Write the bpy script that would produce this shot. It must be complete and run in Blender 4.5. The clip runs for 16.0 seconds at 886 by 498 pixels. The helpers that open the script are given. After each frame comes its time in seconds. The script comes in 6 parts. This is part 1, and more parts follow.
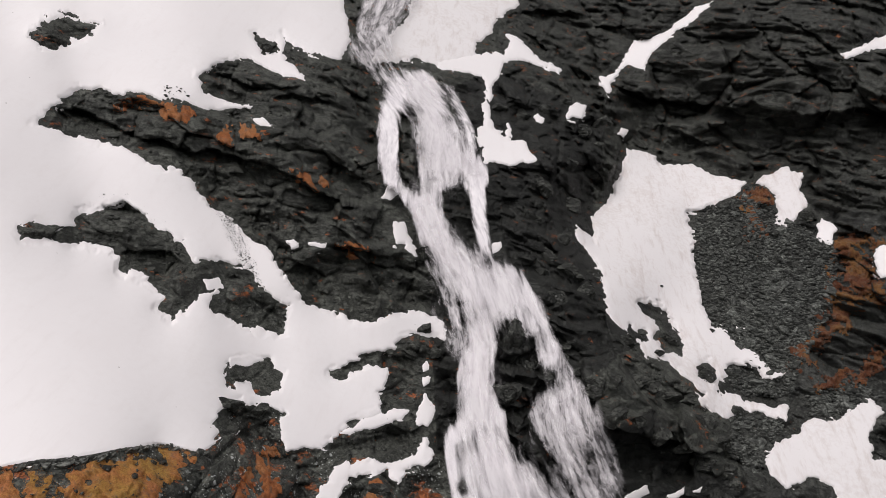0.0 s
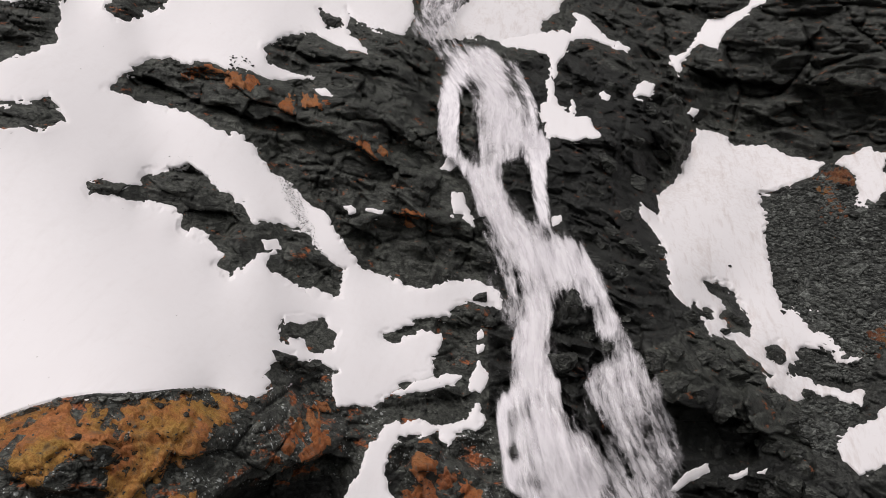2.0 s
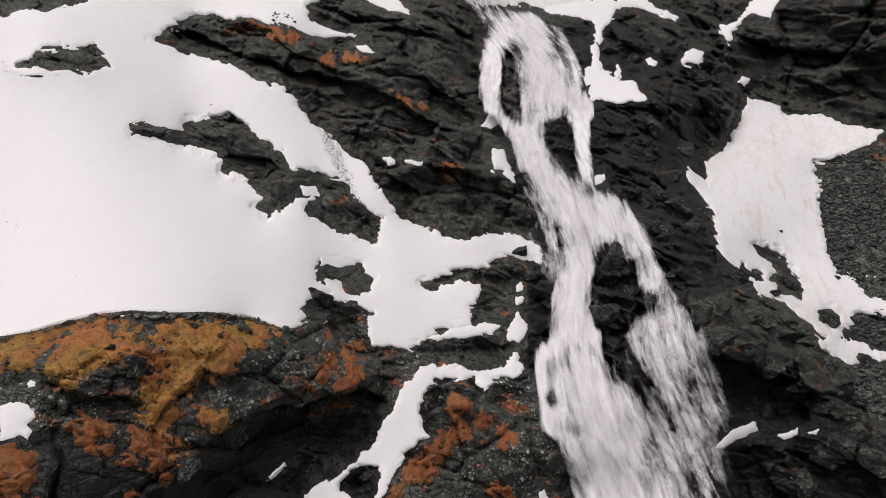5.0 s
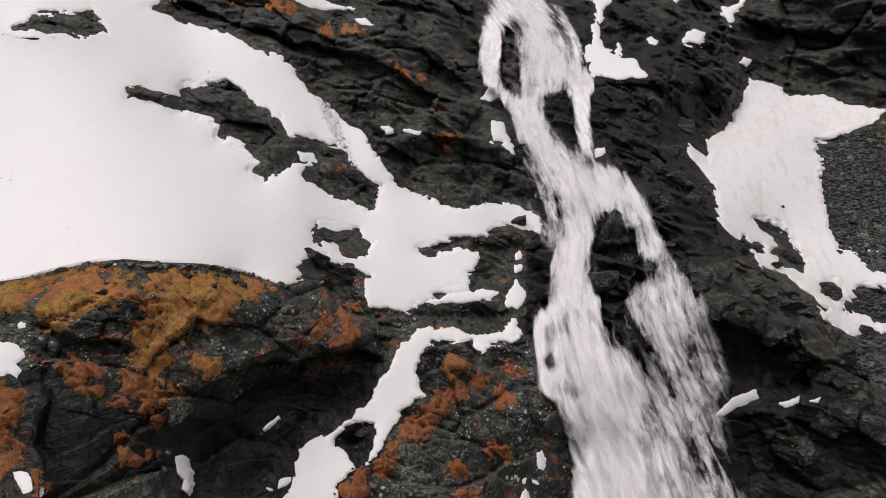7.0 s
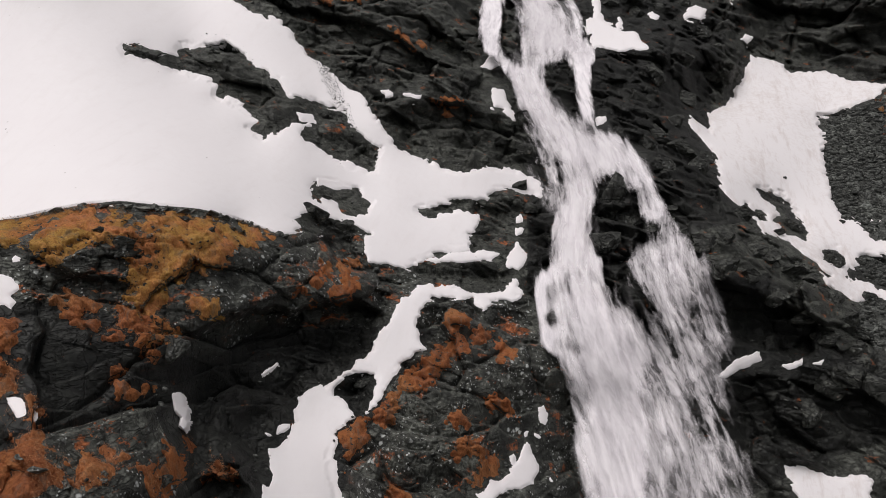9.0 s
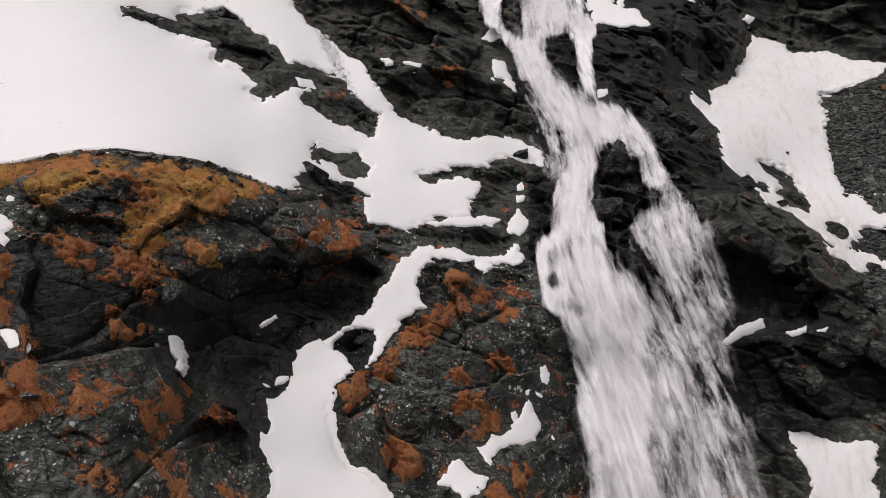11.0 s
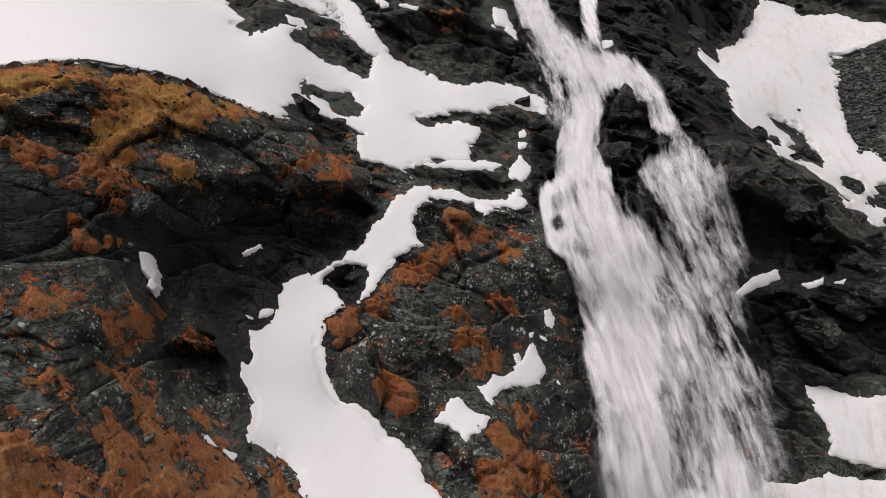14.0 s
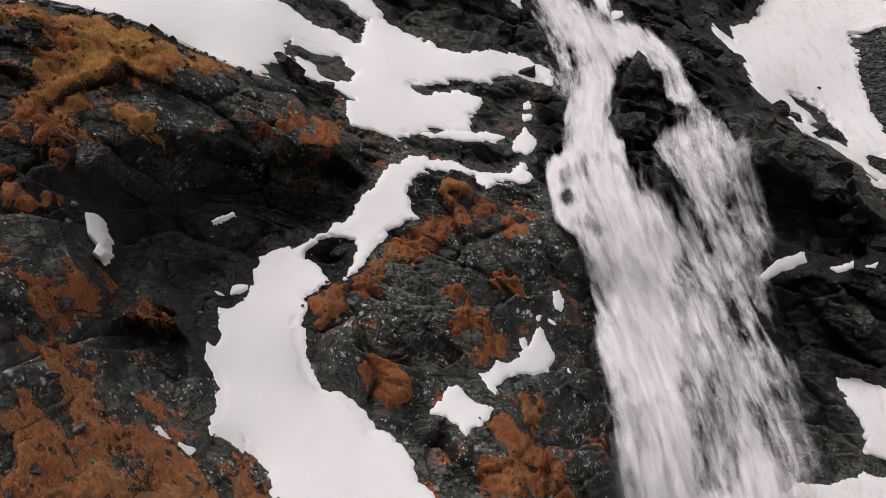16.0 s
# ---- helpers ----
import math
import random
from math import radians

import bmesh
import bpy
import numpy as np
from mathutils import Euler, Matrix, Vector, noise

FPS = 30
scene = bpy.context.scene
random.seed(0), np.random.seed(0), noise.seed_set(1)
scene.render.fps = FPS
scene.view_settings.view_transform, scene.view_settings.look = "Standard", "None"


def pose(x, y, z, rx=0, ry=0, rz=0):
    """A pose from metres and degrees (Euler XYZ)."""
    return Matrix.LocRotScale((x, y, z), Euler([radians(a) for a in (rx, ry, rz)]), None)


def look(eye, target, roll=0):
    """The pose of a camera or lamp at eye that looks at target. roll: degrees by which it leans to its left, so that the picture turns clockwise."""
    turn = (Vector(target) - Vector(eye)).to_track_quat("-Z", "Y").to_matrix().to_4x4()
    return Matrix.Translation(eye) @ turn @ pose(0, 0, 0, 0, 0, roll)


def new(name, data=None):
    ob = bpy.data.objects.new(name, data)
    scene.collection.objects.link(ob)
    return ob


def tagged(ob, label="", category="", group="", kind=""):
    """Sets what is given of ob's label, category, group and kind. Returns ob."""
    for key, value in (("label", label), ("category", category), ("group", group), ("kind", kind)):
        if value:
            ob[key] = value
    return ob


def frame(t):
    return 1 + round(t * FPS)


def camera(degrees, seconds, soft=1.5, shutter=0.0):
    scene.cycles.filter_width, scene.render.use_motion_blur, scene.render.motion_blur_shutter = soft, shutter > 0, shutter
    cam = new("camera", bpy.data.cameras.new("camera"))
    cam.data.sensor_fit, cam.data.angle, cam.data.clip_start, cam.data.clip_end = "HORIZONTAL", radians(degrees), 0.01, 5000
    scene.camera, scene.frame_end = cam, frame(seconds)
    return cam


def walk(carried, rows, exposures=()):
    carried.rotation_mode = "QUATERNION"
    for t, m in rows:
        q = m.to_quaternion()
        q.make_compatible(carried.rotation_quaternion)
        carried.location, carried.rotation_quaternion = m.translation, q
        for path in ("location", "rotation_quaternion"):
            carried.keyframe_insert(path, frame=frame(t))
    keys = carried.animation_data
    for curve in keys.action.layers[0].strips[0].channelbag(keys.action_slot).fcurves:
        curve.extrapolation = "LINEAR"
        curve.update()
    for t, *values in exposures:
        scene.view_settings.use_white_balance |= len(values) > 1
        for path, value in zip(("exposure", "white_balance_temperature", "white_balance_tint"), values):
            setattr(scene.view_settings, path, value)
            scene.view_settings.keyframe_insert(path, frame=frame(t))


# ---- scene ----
cam = camera(61.2, 16.0, soft=0.62)
PATH = [
    (0, (1.047, -0.798, 45.576), (0.915, 1.183, 45.331), 1.2),
    (0.5, (1.252, -0.696, 44.873), (1.075, 1.281, 44.627), 1.3),
    (1, (1.48, -0.635, 44.113), (1.256, 1.337, 43.865), 1.4),
    (1.5, (1.872, -0.569, 43.382), (1.602, 1.397, 43.133), 1.4),
    (2, (2.278, -0.453, 42.533), (1.963, 1.506, 42.283), 1.5),
    (2.5, (2.685, -0.355, 41.716), (2.331, 1.598, 41.466), 1.5),
    (3, (2.88, -0.275, 40.876), (2.495, 1.672, 40.626), 1.6),
    (3.5, (2.849, -0.154, 40.064), (2.44, 1.788, 39.814), 1.6),
    (4, (2.854, -0.096, 39.281), (2.431, 1.843, 39.032), 1.6),
    (6.5, (3.155, 0.141, 35.529), (2.717, 2.078, 35.286), 1.6),
    (7, (3.36, 0.173, 34.719), (2.919, 2.109, 34.478), 1.6),
    (7.5, (3.47, 0.226, 33.97), (3.031, 2.162, 33.728), 1.6),
    (8, (3.484, 0.254, 33.056), (3.045, 2.19, 32.817), 1.6),
    (8.5, (3.422, 0.284, 32.273), (2.982, 2.22, 32.033), 1.6),
    (9, (3.326, 0.324, 31.394), (2.887, 2.26, 31.154), 1.6),
    (11.5, (3.301, 0.587, 27.614), (2.862, 2.525, 27.38), 1.6),
    (12, (3.272, 0.663, 26.865), (2.834, 2.6, 26.629), 1.6),
    (12.5, (3.204, 0.949, 26.225), (2.767, 2.886, 25.988), 1.7),
    (13, (3.143, 1.475, 25.495), (2.706, 3.412, 25.258), 1.7),
    (13.5, (3.005, 2.218, 24.839), (2.57, 4.156, 24.6), 1.7),
    (14, (2.816, 3.217, 24.108), (2.383, 5.155, 23.865), 1.7),
    (14.5, (2.635, 4.238, 23.373), (2.203, 6.176, 23.13), 1.8),
    (15, (2.407, 5.422, 22.802), (1.977, 7.36, 22.558), 1.8),
    (15.5, (2.218, 6.484, 22.386), (1.787, 8.422, 22.143), 1.8),
    (16, (1.933, 7.635, 22.121), (1.504, 9.573, 21.876), 1.9),
]
SKY, SUN, EXPOSURE = 0.1, 1.85, 0.07
walk(cam, [(t, look(eye, target, roll)) for t, eye, target, roll in PATH], [(0, EXPOSURE, 6550, 14), (16, EXPOSURE, 6550, 14)])
STEP = 0.00145

# ---- light: an even overcast sky ----
world = bpy.data.worlds.new("overcast_sky")
scene.world = world
world.use_nodes = True
wn, wl = world.node_tree.nodes, world.node_tree.links
sky = wn.new("ShaderNodeTexSky")
sky.sky_type, sky.sun_disc, sky.sun_elevation, sky.sun_rotation = "NISHITA", False, radians(48), radians(200)
grey = wn.new("ShaderNodeHueSaturation")
grey.inputs["Saturation"].default_value = 0.12
wl.new(sky.outputs[0], grey.inputs["Color"])
wl.new(grey.outputs[0], wn["Background"].inputs[0])
wn["Background"].inputs[1].default_value = SKY
sun = new("sun", bpy.data.lights.new("sun", "SUN"))
sun.data.energy, sun.data.angle, sun.data.color = SUN, radians(60), (1.0, 0.97, 0.95)
sun.matrix_world = look((-25, 5, 150), (0, 60, 20))


# ---- materials ----
def material(name):
    m = bpy.data.materials.new(name)
    m.use_nodes = True
    n, l = m.node_tree.nodes, m.node_tree.links
    return m, n, l, n["Principled BSDF"]


def tex_noise(n, l, where, scale, detail=6, rough=0.6, distort=0.0):
    t = n.new("ShaderNodeTexNoise")
    t.inputs["Scale"].default_value, t.inputs["Detail"].default_value = scale, detail
    t.inputs["Roughness"].default_value, t.inputs["Distortion"].default_value = rough, distort
    l.new(where, t.inputs["Vector"])
    return t.outputs[0]


def tex_colour(n, l, where, scale):
    t = n.new("ShaderNodeTexNoise")
    t.inputs["Scale"].default_value, t.inputs["Detail"].default_value = scale, 3
    l.new(where, t.inputs["Vector"])
    return t.outputs[1]


def ramp(n, l, fac, *stops):
    r = n.new("ShaderNodeValToRGB")
    e = r.color_ramp.elements
    while len(e) < len(stops):
        e.new(0.5)
    for i, (p, c) in enumerate(stops):
        e[i].position, e[i].color = p, (*c, 1) if len(c) == 3 else c
    l.new(fac, r.inputs[0])
    return r.outputs[0]


def grey3(v):
    return (v, v, v)


def mix(n, l, fac, a, b, kind="MIX"):
    m = n.new("ShaderNodeMix")
    m.data_type, m.blend_type = "RGBA", kind
    for socket, v in ((0, fac), (6, a), (7, b)):
        if isinstance(v, (int, float)):
            m.inputs[socket].default_value = v
        elif isinstance(v, tuple):
            m.inputs[socket].default_value = (*v, 1)
        else:
            l.new(v, m.inputs[socket])
    return m.outputs[2]


def bump(n, l, height, strength, distance, normal=None):
    b = n.new("ShaderNodeBump")
    b.inputs["Strength"].default_value, b.inputs["Distance"].default_value = strength, distance
    l.new(height, b.inputs["Height"])
    if normal:
        l.new(normal, b.inputs["Normal"])
    return b.outputs[0]


def mapped(n, l, scale=(1, 1, 1), turn=(0, 0, 0)):
    c, m = n.new("ShaderNodeTexCoord"), n.new("ShaderNodeMapping")
    m.inputs["Scale"].default_value, m.inputs["Rotation"].default_value = scale, [radians(v) for v in turn]
    l.new(c.outputs["Object"], m.inputs[0])
    return m.outputs[0]


def calc(n, l, kind, *values, clamp=False):
    m = n.new("ShaderNodeMath")
    m.operation, m.use_clamp = kind, clamp
    for k, v in enumerate(values):
        if isinstance(v, (int, float)):
            m.inputs[k].default_value = v
        else:
            l.new(v, m.inputs[k])
    return m.outputs[0]


def rock_material(name, dark, light, rust, rust_from, slabs=False, loose=False, crust=0.0, stones=0.0):
    """Slabby rock: a tone for each slab, thin open cracks along and across the beds, wet runs, tops painted pale as if
    skylit, lichen and rusty turf.
    """
    m, n, l, p = material(name)
    geo, part = n.new("ShaderNodeNewGeometry"), n.new("ShaderNodeSeparateXYZ")
    l.new(geo.outputs["Normal"], part.inputs[0])
    up = part.outputs[2]
    plain = mapped(n, l)
    beds, upright = mapped(n, l, (0.4, 0.4, 1.7), (0, 14, 0)), mapped(n, l, (1.5, 1.5, 0.3), (0, 9, 25))
    big, mid = tex_noise(n, l, plain, 0.13, 5, 0.55), tex_noise(n, l, plain, 0.9, 6, 0.6)
    fine, grain = tex_noise(n, l, plain, 5.0, 8, 0.68), tex_noise(n, l, plain, 19.0, 5, 0.7)
    band = tex_noise(n, l, beds, 1.1, 5, 0.6, 0.3)
    middle = tuple((a + b) / 2.3 for a, b in zip(dark, light))
    base = ramp(n, l, mix(n, l, 0.5, big, mid), (0.4, tuple(v * 1.3 for v in dark)), (0.5, middle), (0.6, tuple(v * 0.9 for v in light)))
    shades = []
    if slabs:
        tone = n.new("ShaderNodeAttribute")
        tone.attribute_name = "tone"
        shades.append(ramp(n, l, tone.outputs["Fac"], (0.2, grey3(0.62)), (0.5, grey3(1.0)), (0.8, grey3(1.4))))
    if loose:  # each stone has a shade of its own
        own = n.new("ShaderNodeObjectInfo")
        for shade in (geo.outputs["Random Per Island"], own.outputs["Random"]):
            shades.append(ramp(n, l, shade, (0.0, grey3(0.5)), (0.75, grey3(1.1)), (1.0, grey3(1.8))))
    shades.append(ramp(n, l, band, (0.36, grey3(0.7)), (0.5, grey3(1.0)), (0.64, grey3(1.3))))
    shades.append(ramp(n, l, fine, (0.37, grey3(0.55)), (0.5, grey3(1.0)), (0.62, grey3(1.65))))
    shades.append(ramp(n, l, grain, (0.37, grey3(0.72)), (0.5, grey3(1.0)), (0.62, grey3(1.3))))
    for shade in shades:
        base = mix(n, l, 1.0, base, shade, "MULTIPLY")
    # what faces up is painted paler, for the sky's light on it
    skylit = mix(n, l, 1.0, ramp(n, l, up, (0.45, grey3(0)), (0.85, grey3(0.8))), ramp(n, l, fine, (0.42, grey3(0)), (0.56, grey3(1))), "MULTIPLY")
    base = mix(n, l, skylit, base, tuple(v * 1.35 for v in light))
    # dark wet runs down the faces
    runs = tex_noise(n, l, mapped(n, l, (1.3, 1.3, 0.16)), 0.8, 6, 0.6)
    base = mix(n, l, ramp(n, l, runs, (0.5, grey3(0.0)), (0.6, grey3(0.55))), base, tuple(v * 0.6 for v in dark))
    # cracks: thin lines along the beds and down the faces
    lines = []
    for where, size in ((beds, 0.75), (upright, 0.55), (beds, 2.1)) if not stones else ((plain, 1.1), (plain, 2.3)):
        lines.append(ramp(n, l, tex_noise(n, l, where, size, 4, 0.55, 0.3), (0.482, grey3(0)), (0.497, grey3(1)), (0.503, grey3(1)), (0.518, grey3(0))))
    crack = lines[0]
    for line in lines[1:]:
        crack = mix(n, l, 1.0, crack, line, "LIGHTEN")
    base = mix(n, l, mix(n, l, 1.0, crack, grey3(0.65), "MULTIPLY"), base, tuple(v * 0.45 for v in dark))
    # rusty lichen and dry turf in scattered tufts, thickest on what faces up
    spots = tex_noise(n, l, mapped(n, l, (0.7, 0.7, 1.5)), 0.6, 9, 0.72)
    turf = mix(n, l, 1.0, ramp(n, l, spots, (rust_from, grey3(0)), (rust_from + 0.03, grey3(0.95))), ramp(n, l, up, (0.1, grey3(0.1)), (0.5, grey3(1))), "MULTIPLY")
    base = mix(n, l, turf, base, mix(n, l, ramp(n, l, fine, (0.4, grey3(0)), (0.58, grey3(1))), tuple(v * 0.3 for v in rust), rust))
    # pale crust lichen in small flecks of two sizes
    near = tex_noise(n, l, plain, 0.5, 4)
    for size, least in ((1.7, 0.5), (4.5, 0.47)):
        v = n.new("ShaderNodeTexVoronoi")
        v.inputs["Scale"].default_value = size
        l.new(mix(n, l, 0.12, plain, tex_colour(n, l, plain, 6.0)), v.inputs["Vector"])
        fleck = mix(n, l, 1.0, ramp(n, l, v.outputs["Distance"], (0.15, grey3(crust)), (0.25, grey3(0))), ramp(n, l, near, (least, grey3(0)), (least + 0.08, grey3(1))), "MULTIPLY")
        base = mix(n, l, fleck, base, (0.46, 0.48, 0.46))
    l.new(base, p.inputs["Base Color"])
    l.new(ramp(n, l, fine, (0.3, grey3(0.42)), (0.7, grey3(0.85))), p.inputs["Roughness"])
    p.inputs["Specular IOR Level"].default_value = 0.3
    h = bump(n, l, grain, 0.25, 0.02)
    h = bump(n, l, fine, 0.5, 0.06, h)
    h = bump(n, l, band, 0.3, 0.1, h)
    h = bump(n, l, mix(n, l, 1.0, grey3(1.0), crack, "SUBTRACT"), 0.8, 0.12, h)
    l.new(h, p.inputs["Normal"])
    return m


ROCK = rock_material("dark_rock", (0.03, 0.0318, 0.0274), (0.078, 0.082, 0.07), (0.36, 0.11, 0.036), 0.61, True)
CLIFF_ROCK = rock_material("cliff_rock", (0.019, 0.02, 0.0175), (0.06, 0.063, 0.054), (0.34, 0.11, 0.036), 0.605, True)
# wet rock by the falls; under the knoll its darkness is painted shade too
WET_SHADED_ROCK = rock_material("wet_shaded_rock", (0.0125, 0.0132, 0.0118), (0.029, 0.0304, 0.0266), (0.28, 0.09, 0.033), 0.62, True)
ROCK_MOSSY = rock_material("mossy_rock", (0.023, 0.0244, 0.021), (0.09, 0.0945, 0.081), (0.42, 0.13, 0.044), 0.57, True, crust=0.95)
SCREE_ROCK = rock_material("scree_ground", (0.012, 0.0128, 0.0115), (0.06, 0.0625, 0.055), (0.2, 0.07, 0.03), 0.66, True, stones=1.0)
BOULDER_ROCK = rock_material("boulder_rock", (0.02, 0.021, 0.0185), (0.075, 0.0785, 0.068), (0.3, 0.1, 0.04), 0.64, crust=0.3)
RIM_ROCK = rock_material("lichen_rock", (0.05, 0.051, 0.045), (0.17, 0.175, 0.155), (0.3, 0.1, 0.04), 0.66, crust=0.9)
LOOSE_ROCK = rock_material("loose_rock", (0.045, 0.0478, 0.0435), (0.13, 0.137, 0.123), (0.2, 0.07, 0.03), 0.75, loose=True)


def snow_material(name, dirt):
    m, n, l, p = material(name)
    plain = mapped(n, l)
    big, fine = tex_noise(n, l, plain, 0.12, 5), tex_noise(n, l, plain, 1.8, 8, 0.65)
    base = ramp(n, l, big, (0.35, tuple(v * (1 - 0.25 * dirt) for v in (0.875, 0.84, 0.835))), (0.65, tuple(v * (1 - 0.25 * dirt) for v in (0.9, 0.87, 0.865))))
    v = n.new("ShaderNodeTexVoronoi")
    v.inputs["Scale"].default_value = 1.1
    l.new(plain, v.inputs["Vector"])
    speck = mix(n, l, 1.0, ramp(n, l, v.outputs["Distance"], (0.05, grey3(0.7)), (0.09, grey3(0))), ramp(n, l, tex_noise(n, l, plain, 0.3, 3), (0.58, grey3(0)), (0.66, grey3(1))), "MULTIPLY")
    base = mix(n, l, speck, base, (0.25, 0.22, 0.19))
    # grit washed down in streaks
    runs = tex_noise(n, l, mapped(n, l, (1.2, 0.25, 0.25), (0, 20, 0)), 0.9, 8, 0.7)
    base = mix(n, l, ramp(n, l, runs, (0.52, grey3(0)), (0.68, grey3(dirt))), base, (0.5, 0.42, 0.38))
    base = mix(n, l, ramp(n, l, mix(n, l, 0.5, fine, big), (0.5, grey3(0)), (0.62, grey3(dirt * 0.8))), base, (0.55, 0.47, 0.43))
    l.new(base, p.inputs["Base Color"])
    p.inputs["Roughness"].default_value = 0.7
    p.inputs["Specular IOR Level"].default_value = 0.2
    h = bump(n, l, fine, 0.2, 0.05)
    l.new(bump(n, l, big, 0.05, 0.3, h), p.inputs["Normal"])
    return m


SNOW_MAT = snow_material("old_snow", 0.06)
DIRTY_SNOW = snow_material("gritty_snow", 0.4)


def moss_material(name, low, middle, high):
    m, n, l, p = material(name)
    plain, runs = mapped(n, l), mapped(n, l, (1.6, 1.6, 0.5), (0, -35, 0))
    big, mid, fine = tex_noise(n, l, plain, 0.3, 5), tex_noise(n, l, runs, 2.2, 7, 0.7), tex_noise(n, l, plain, 11.0, 8, 0.75)
    base = ramp(n, l, big, (0.42, low), (0.5, middle), (0.58, high))
    base = mix(n, l, ramp(n, l, mid, (0.4, grey3(0.55)), (0.5, grey3(0))), base, tuple(v * 0.35 for v in low))
    base = mix(n, l, ramp(n, l, fine, (0.4, grey3(0.5)), (0.52, grey3(0))), base, tuple(v * 0.4 for v in low))
    # withered and stony places
    base = mix(n, l, ramp(n, l, tex_noise(n, l, runs, 1.1, 9, 0.75), (0.51, grey3(0)), (0.6, grey3(0.6))), base, (0.15, 0.12, 0.095))
    l.new(base, p.inputs["Base Color"])
    p.inputs["Roughness"].default_value, p.inputs["Specular IOR Level"].default_value = 0.95, 0.1
    h = bump(n, l, fine, 0.9, 0.12)
    l.new(bump(n, l, mid, 0.8, 0.3, h), p.inputs["Normal"])
    return m


MOSS_MAT = moss_material("rusty_moss", (0.4, 0.145, 0.064), (0.46, 0.17, 0.064), (0.48, 0.21, 0.088))
OCHRE_MAT = moss_material("ochre_moss", (0.62, 0.25, 0.1), (0.62, 0.31, 0.095), (0.56, 0.33, 0.09))
HEATH_MAT = moss_material("dark_heath", (0.15, 0.06, 0.034), (0.2, 0.085, 0.042), (0.24, 0.12, 0.045))
SPUR_MAT = moss_material("spur_turf", (0.52, 0.2, 0.085), (0.6, 0.25, 0.1), (0.62, 0.31, 0.14))


def water_material(name, most):
    """Foaming water: white threads that run along the fall and fray at its edges; a web of them where the second channel says it is thin."""
    m, n, l, p = material(name)
    uv = n.new("ShaderNodeUVMap")

    def stretched(u, v):
        mp = n.new("ShaderNodeMapping")
        mp.inputs["Scale"].default_value = (u, v, 1)
        l.new(uv.outputs[0], mp.inputs[0])
        return mp.outputs[0]

    strands = tex_noise(n, l, stretched(0.95, 0.17), 1.0, 4, 0.55, 0.5)
    threads = tex_noise(n, l, stretched(2.4, 0.7), 1.0, 3, 0.55, 0.8)
    lumps = tex_noise(n, l, stretched(0.55, 0.35), 1.0, 4, 0.55, 0.4)
    web = ramp(n, l, tex_noise(n, l, stretched(2.3, 0.8), 1.0, 4, 0.6, 1.2), (0.4, grey3(0)), (0.5, grey3(1)), (0.6, grey3(0)))
    edge, parts = n.new("ShaderNodeAttribute"), n.new("ShaderNodeSeparateColor")
    edge.attribute_name = "body"
    l.new(edge.outputs["Color"], parts.inputs[0])
    body, thin = parts.outputs[0], parts.outputs[1]
    texture = mix(n, l, 0.25, mix(n, l, 0.38, strands, threads), lumps)
    fill = calc(n, l, "MULTIPLY", body, calc(n, l, "MULTIPLY_ADD", thin, -0.38, 1.3))
    grain = calc(n, l, "MULTIPLY", calc(n, l, "SUBTRACT", texture, 0.5), calc(n, l, "MULTIPLY_ADD", thin, 0.5, calc(n, l, "MULTIPLY_ADD", body, -2.3, 3.6)))
    lace = calc(n, l, "MULTIPLY", calc(n, l, "MULTIPLY", web, thin), calc(n, l, "MULTIPLY", body, 0.3))
    dense = calc(n, l, "ADD", calc(n, l, "ADD", fill, grain), lace)
    soft = ramp(n, l, dense, (0.15, grey3(0)), (0.5, grey3(0.42)), (0.8, grey3(0.85)), (1.1, grey3(1)))
    wet = ramp(n, l, body, (0.0, grey3(0)), (0.3, grey3(1)))
    alpha = mix(n, l, 1.0, mix(n, l, 1.0, soft, wet, "MULTIPLY"), grey3(most), "MULTIPLY")
    white = ramp(n, l, mix(n, l, 0.5, strands, threads), (0.38, (0.68, 0.645, 0.665)), (0.5, (0.84, 0.805, 0.82)), (0.6, (0.93, 0.895, 0.905)))
    # a cloud of drops takes light from all of the sky, so it shades like ground that lies flatter than its sheet
    lean = n.new("ShaderNodeVectorMath")
    lean.operation = "MULTIPLY_ADD"
    lean.inputs[1].default_value, lean.inputs[2].default_value = (0.7, 0.7, 0.7), (0.0, -0.1, 0.75)
    l.new(bump(n, l, texture, 0.5, 0.3), lean.inputs[0])
    unit = n.new("ShaderNodeVectorMath")
    unit.operation = "NORMALIZE"
    l.new(lean.outputs[0], unit.inputs[0])
    front, clear, out = n.new("ShaderNodeBsdfDiffuse"), n.new("ShaderNodeBsdfTransparent"), n.new("ShaderNodeMixShader")
    l.new(white, front.inputs[0]), l.new(unit.outputs[0], front.inputs["Normal"])
    l.new(alpha, out.inputs[0]), l.new(clear.outputs[0], out.inputs[1]), l.new(front.outputs[0], out.inputs[2])
    l.new(out.outputs[0], n["Material Output"].inputs[0])
    n.remove(p)
    return m


WHITE_WATER = water_material("white_water", 0.98)
SPRAY = water_material("spray", 0.36)


def grass_material(name, low, middle, high):
    m, n, l, p = material(name)
    geo = n.new("ShaderNodeNewGeometry")
    l.new(ramp(n, l, geo.outputs["Random Per Island"], (0.0, tuple(v * 0.4 for v in low)), (0.25, low), (0.65, middle), (1.0, high)), p.inputs["Base Color"])
    p.inputs["Roughness"].default_value, p.inputs["Specular IOR Level"].default_value = 0.8, 0.2
    return m


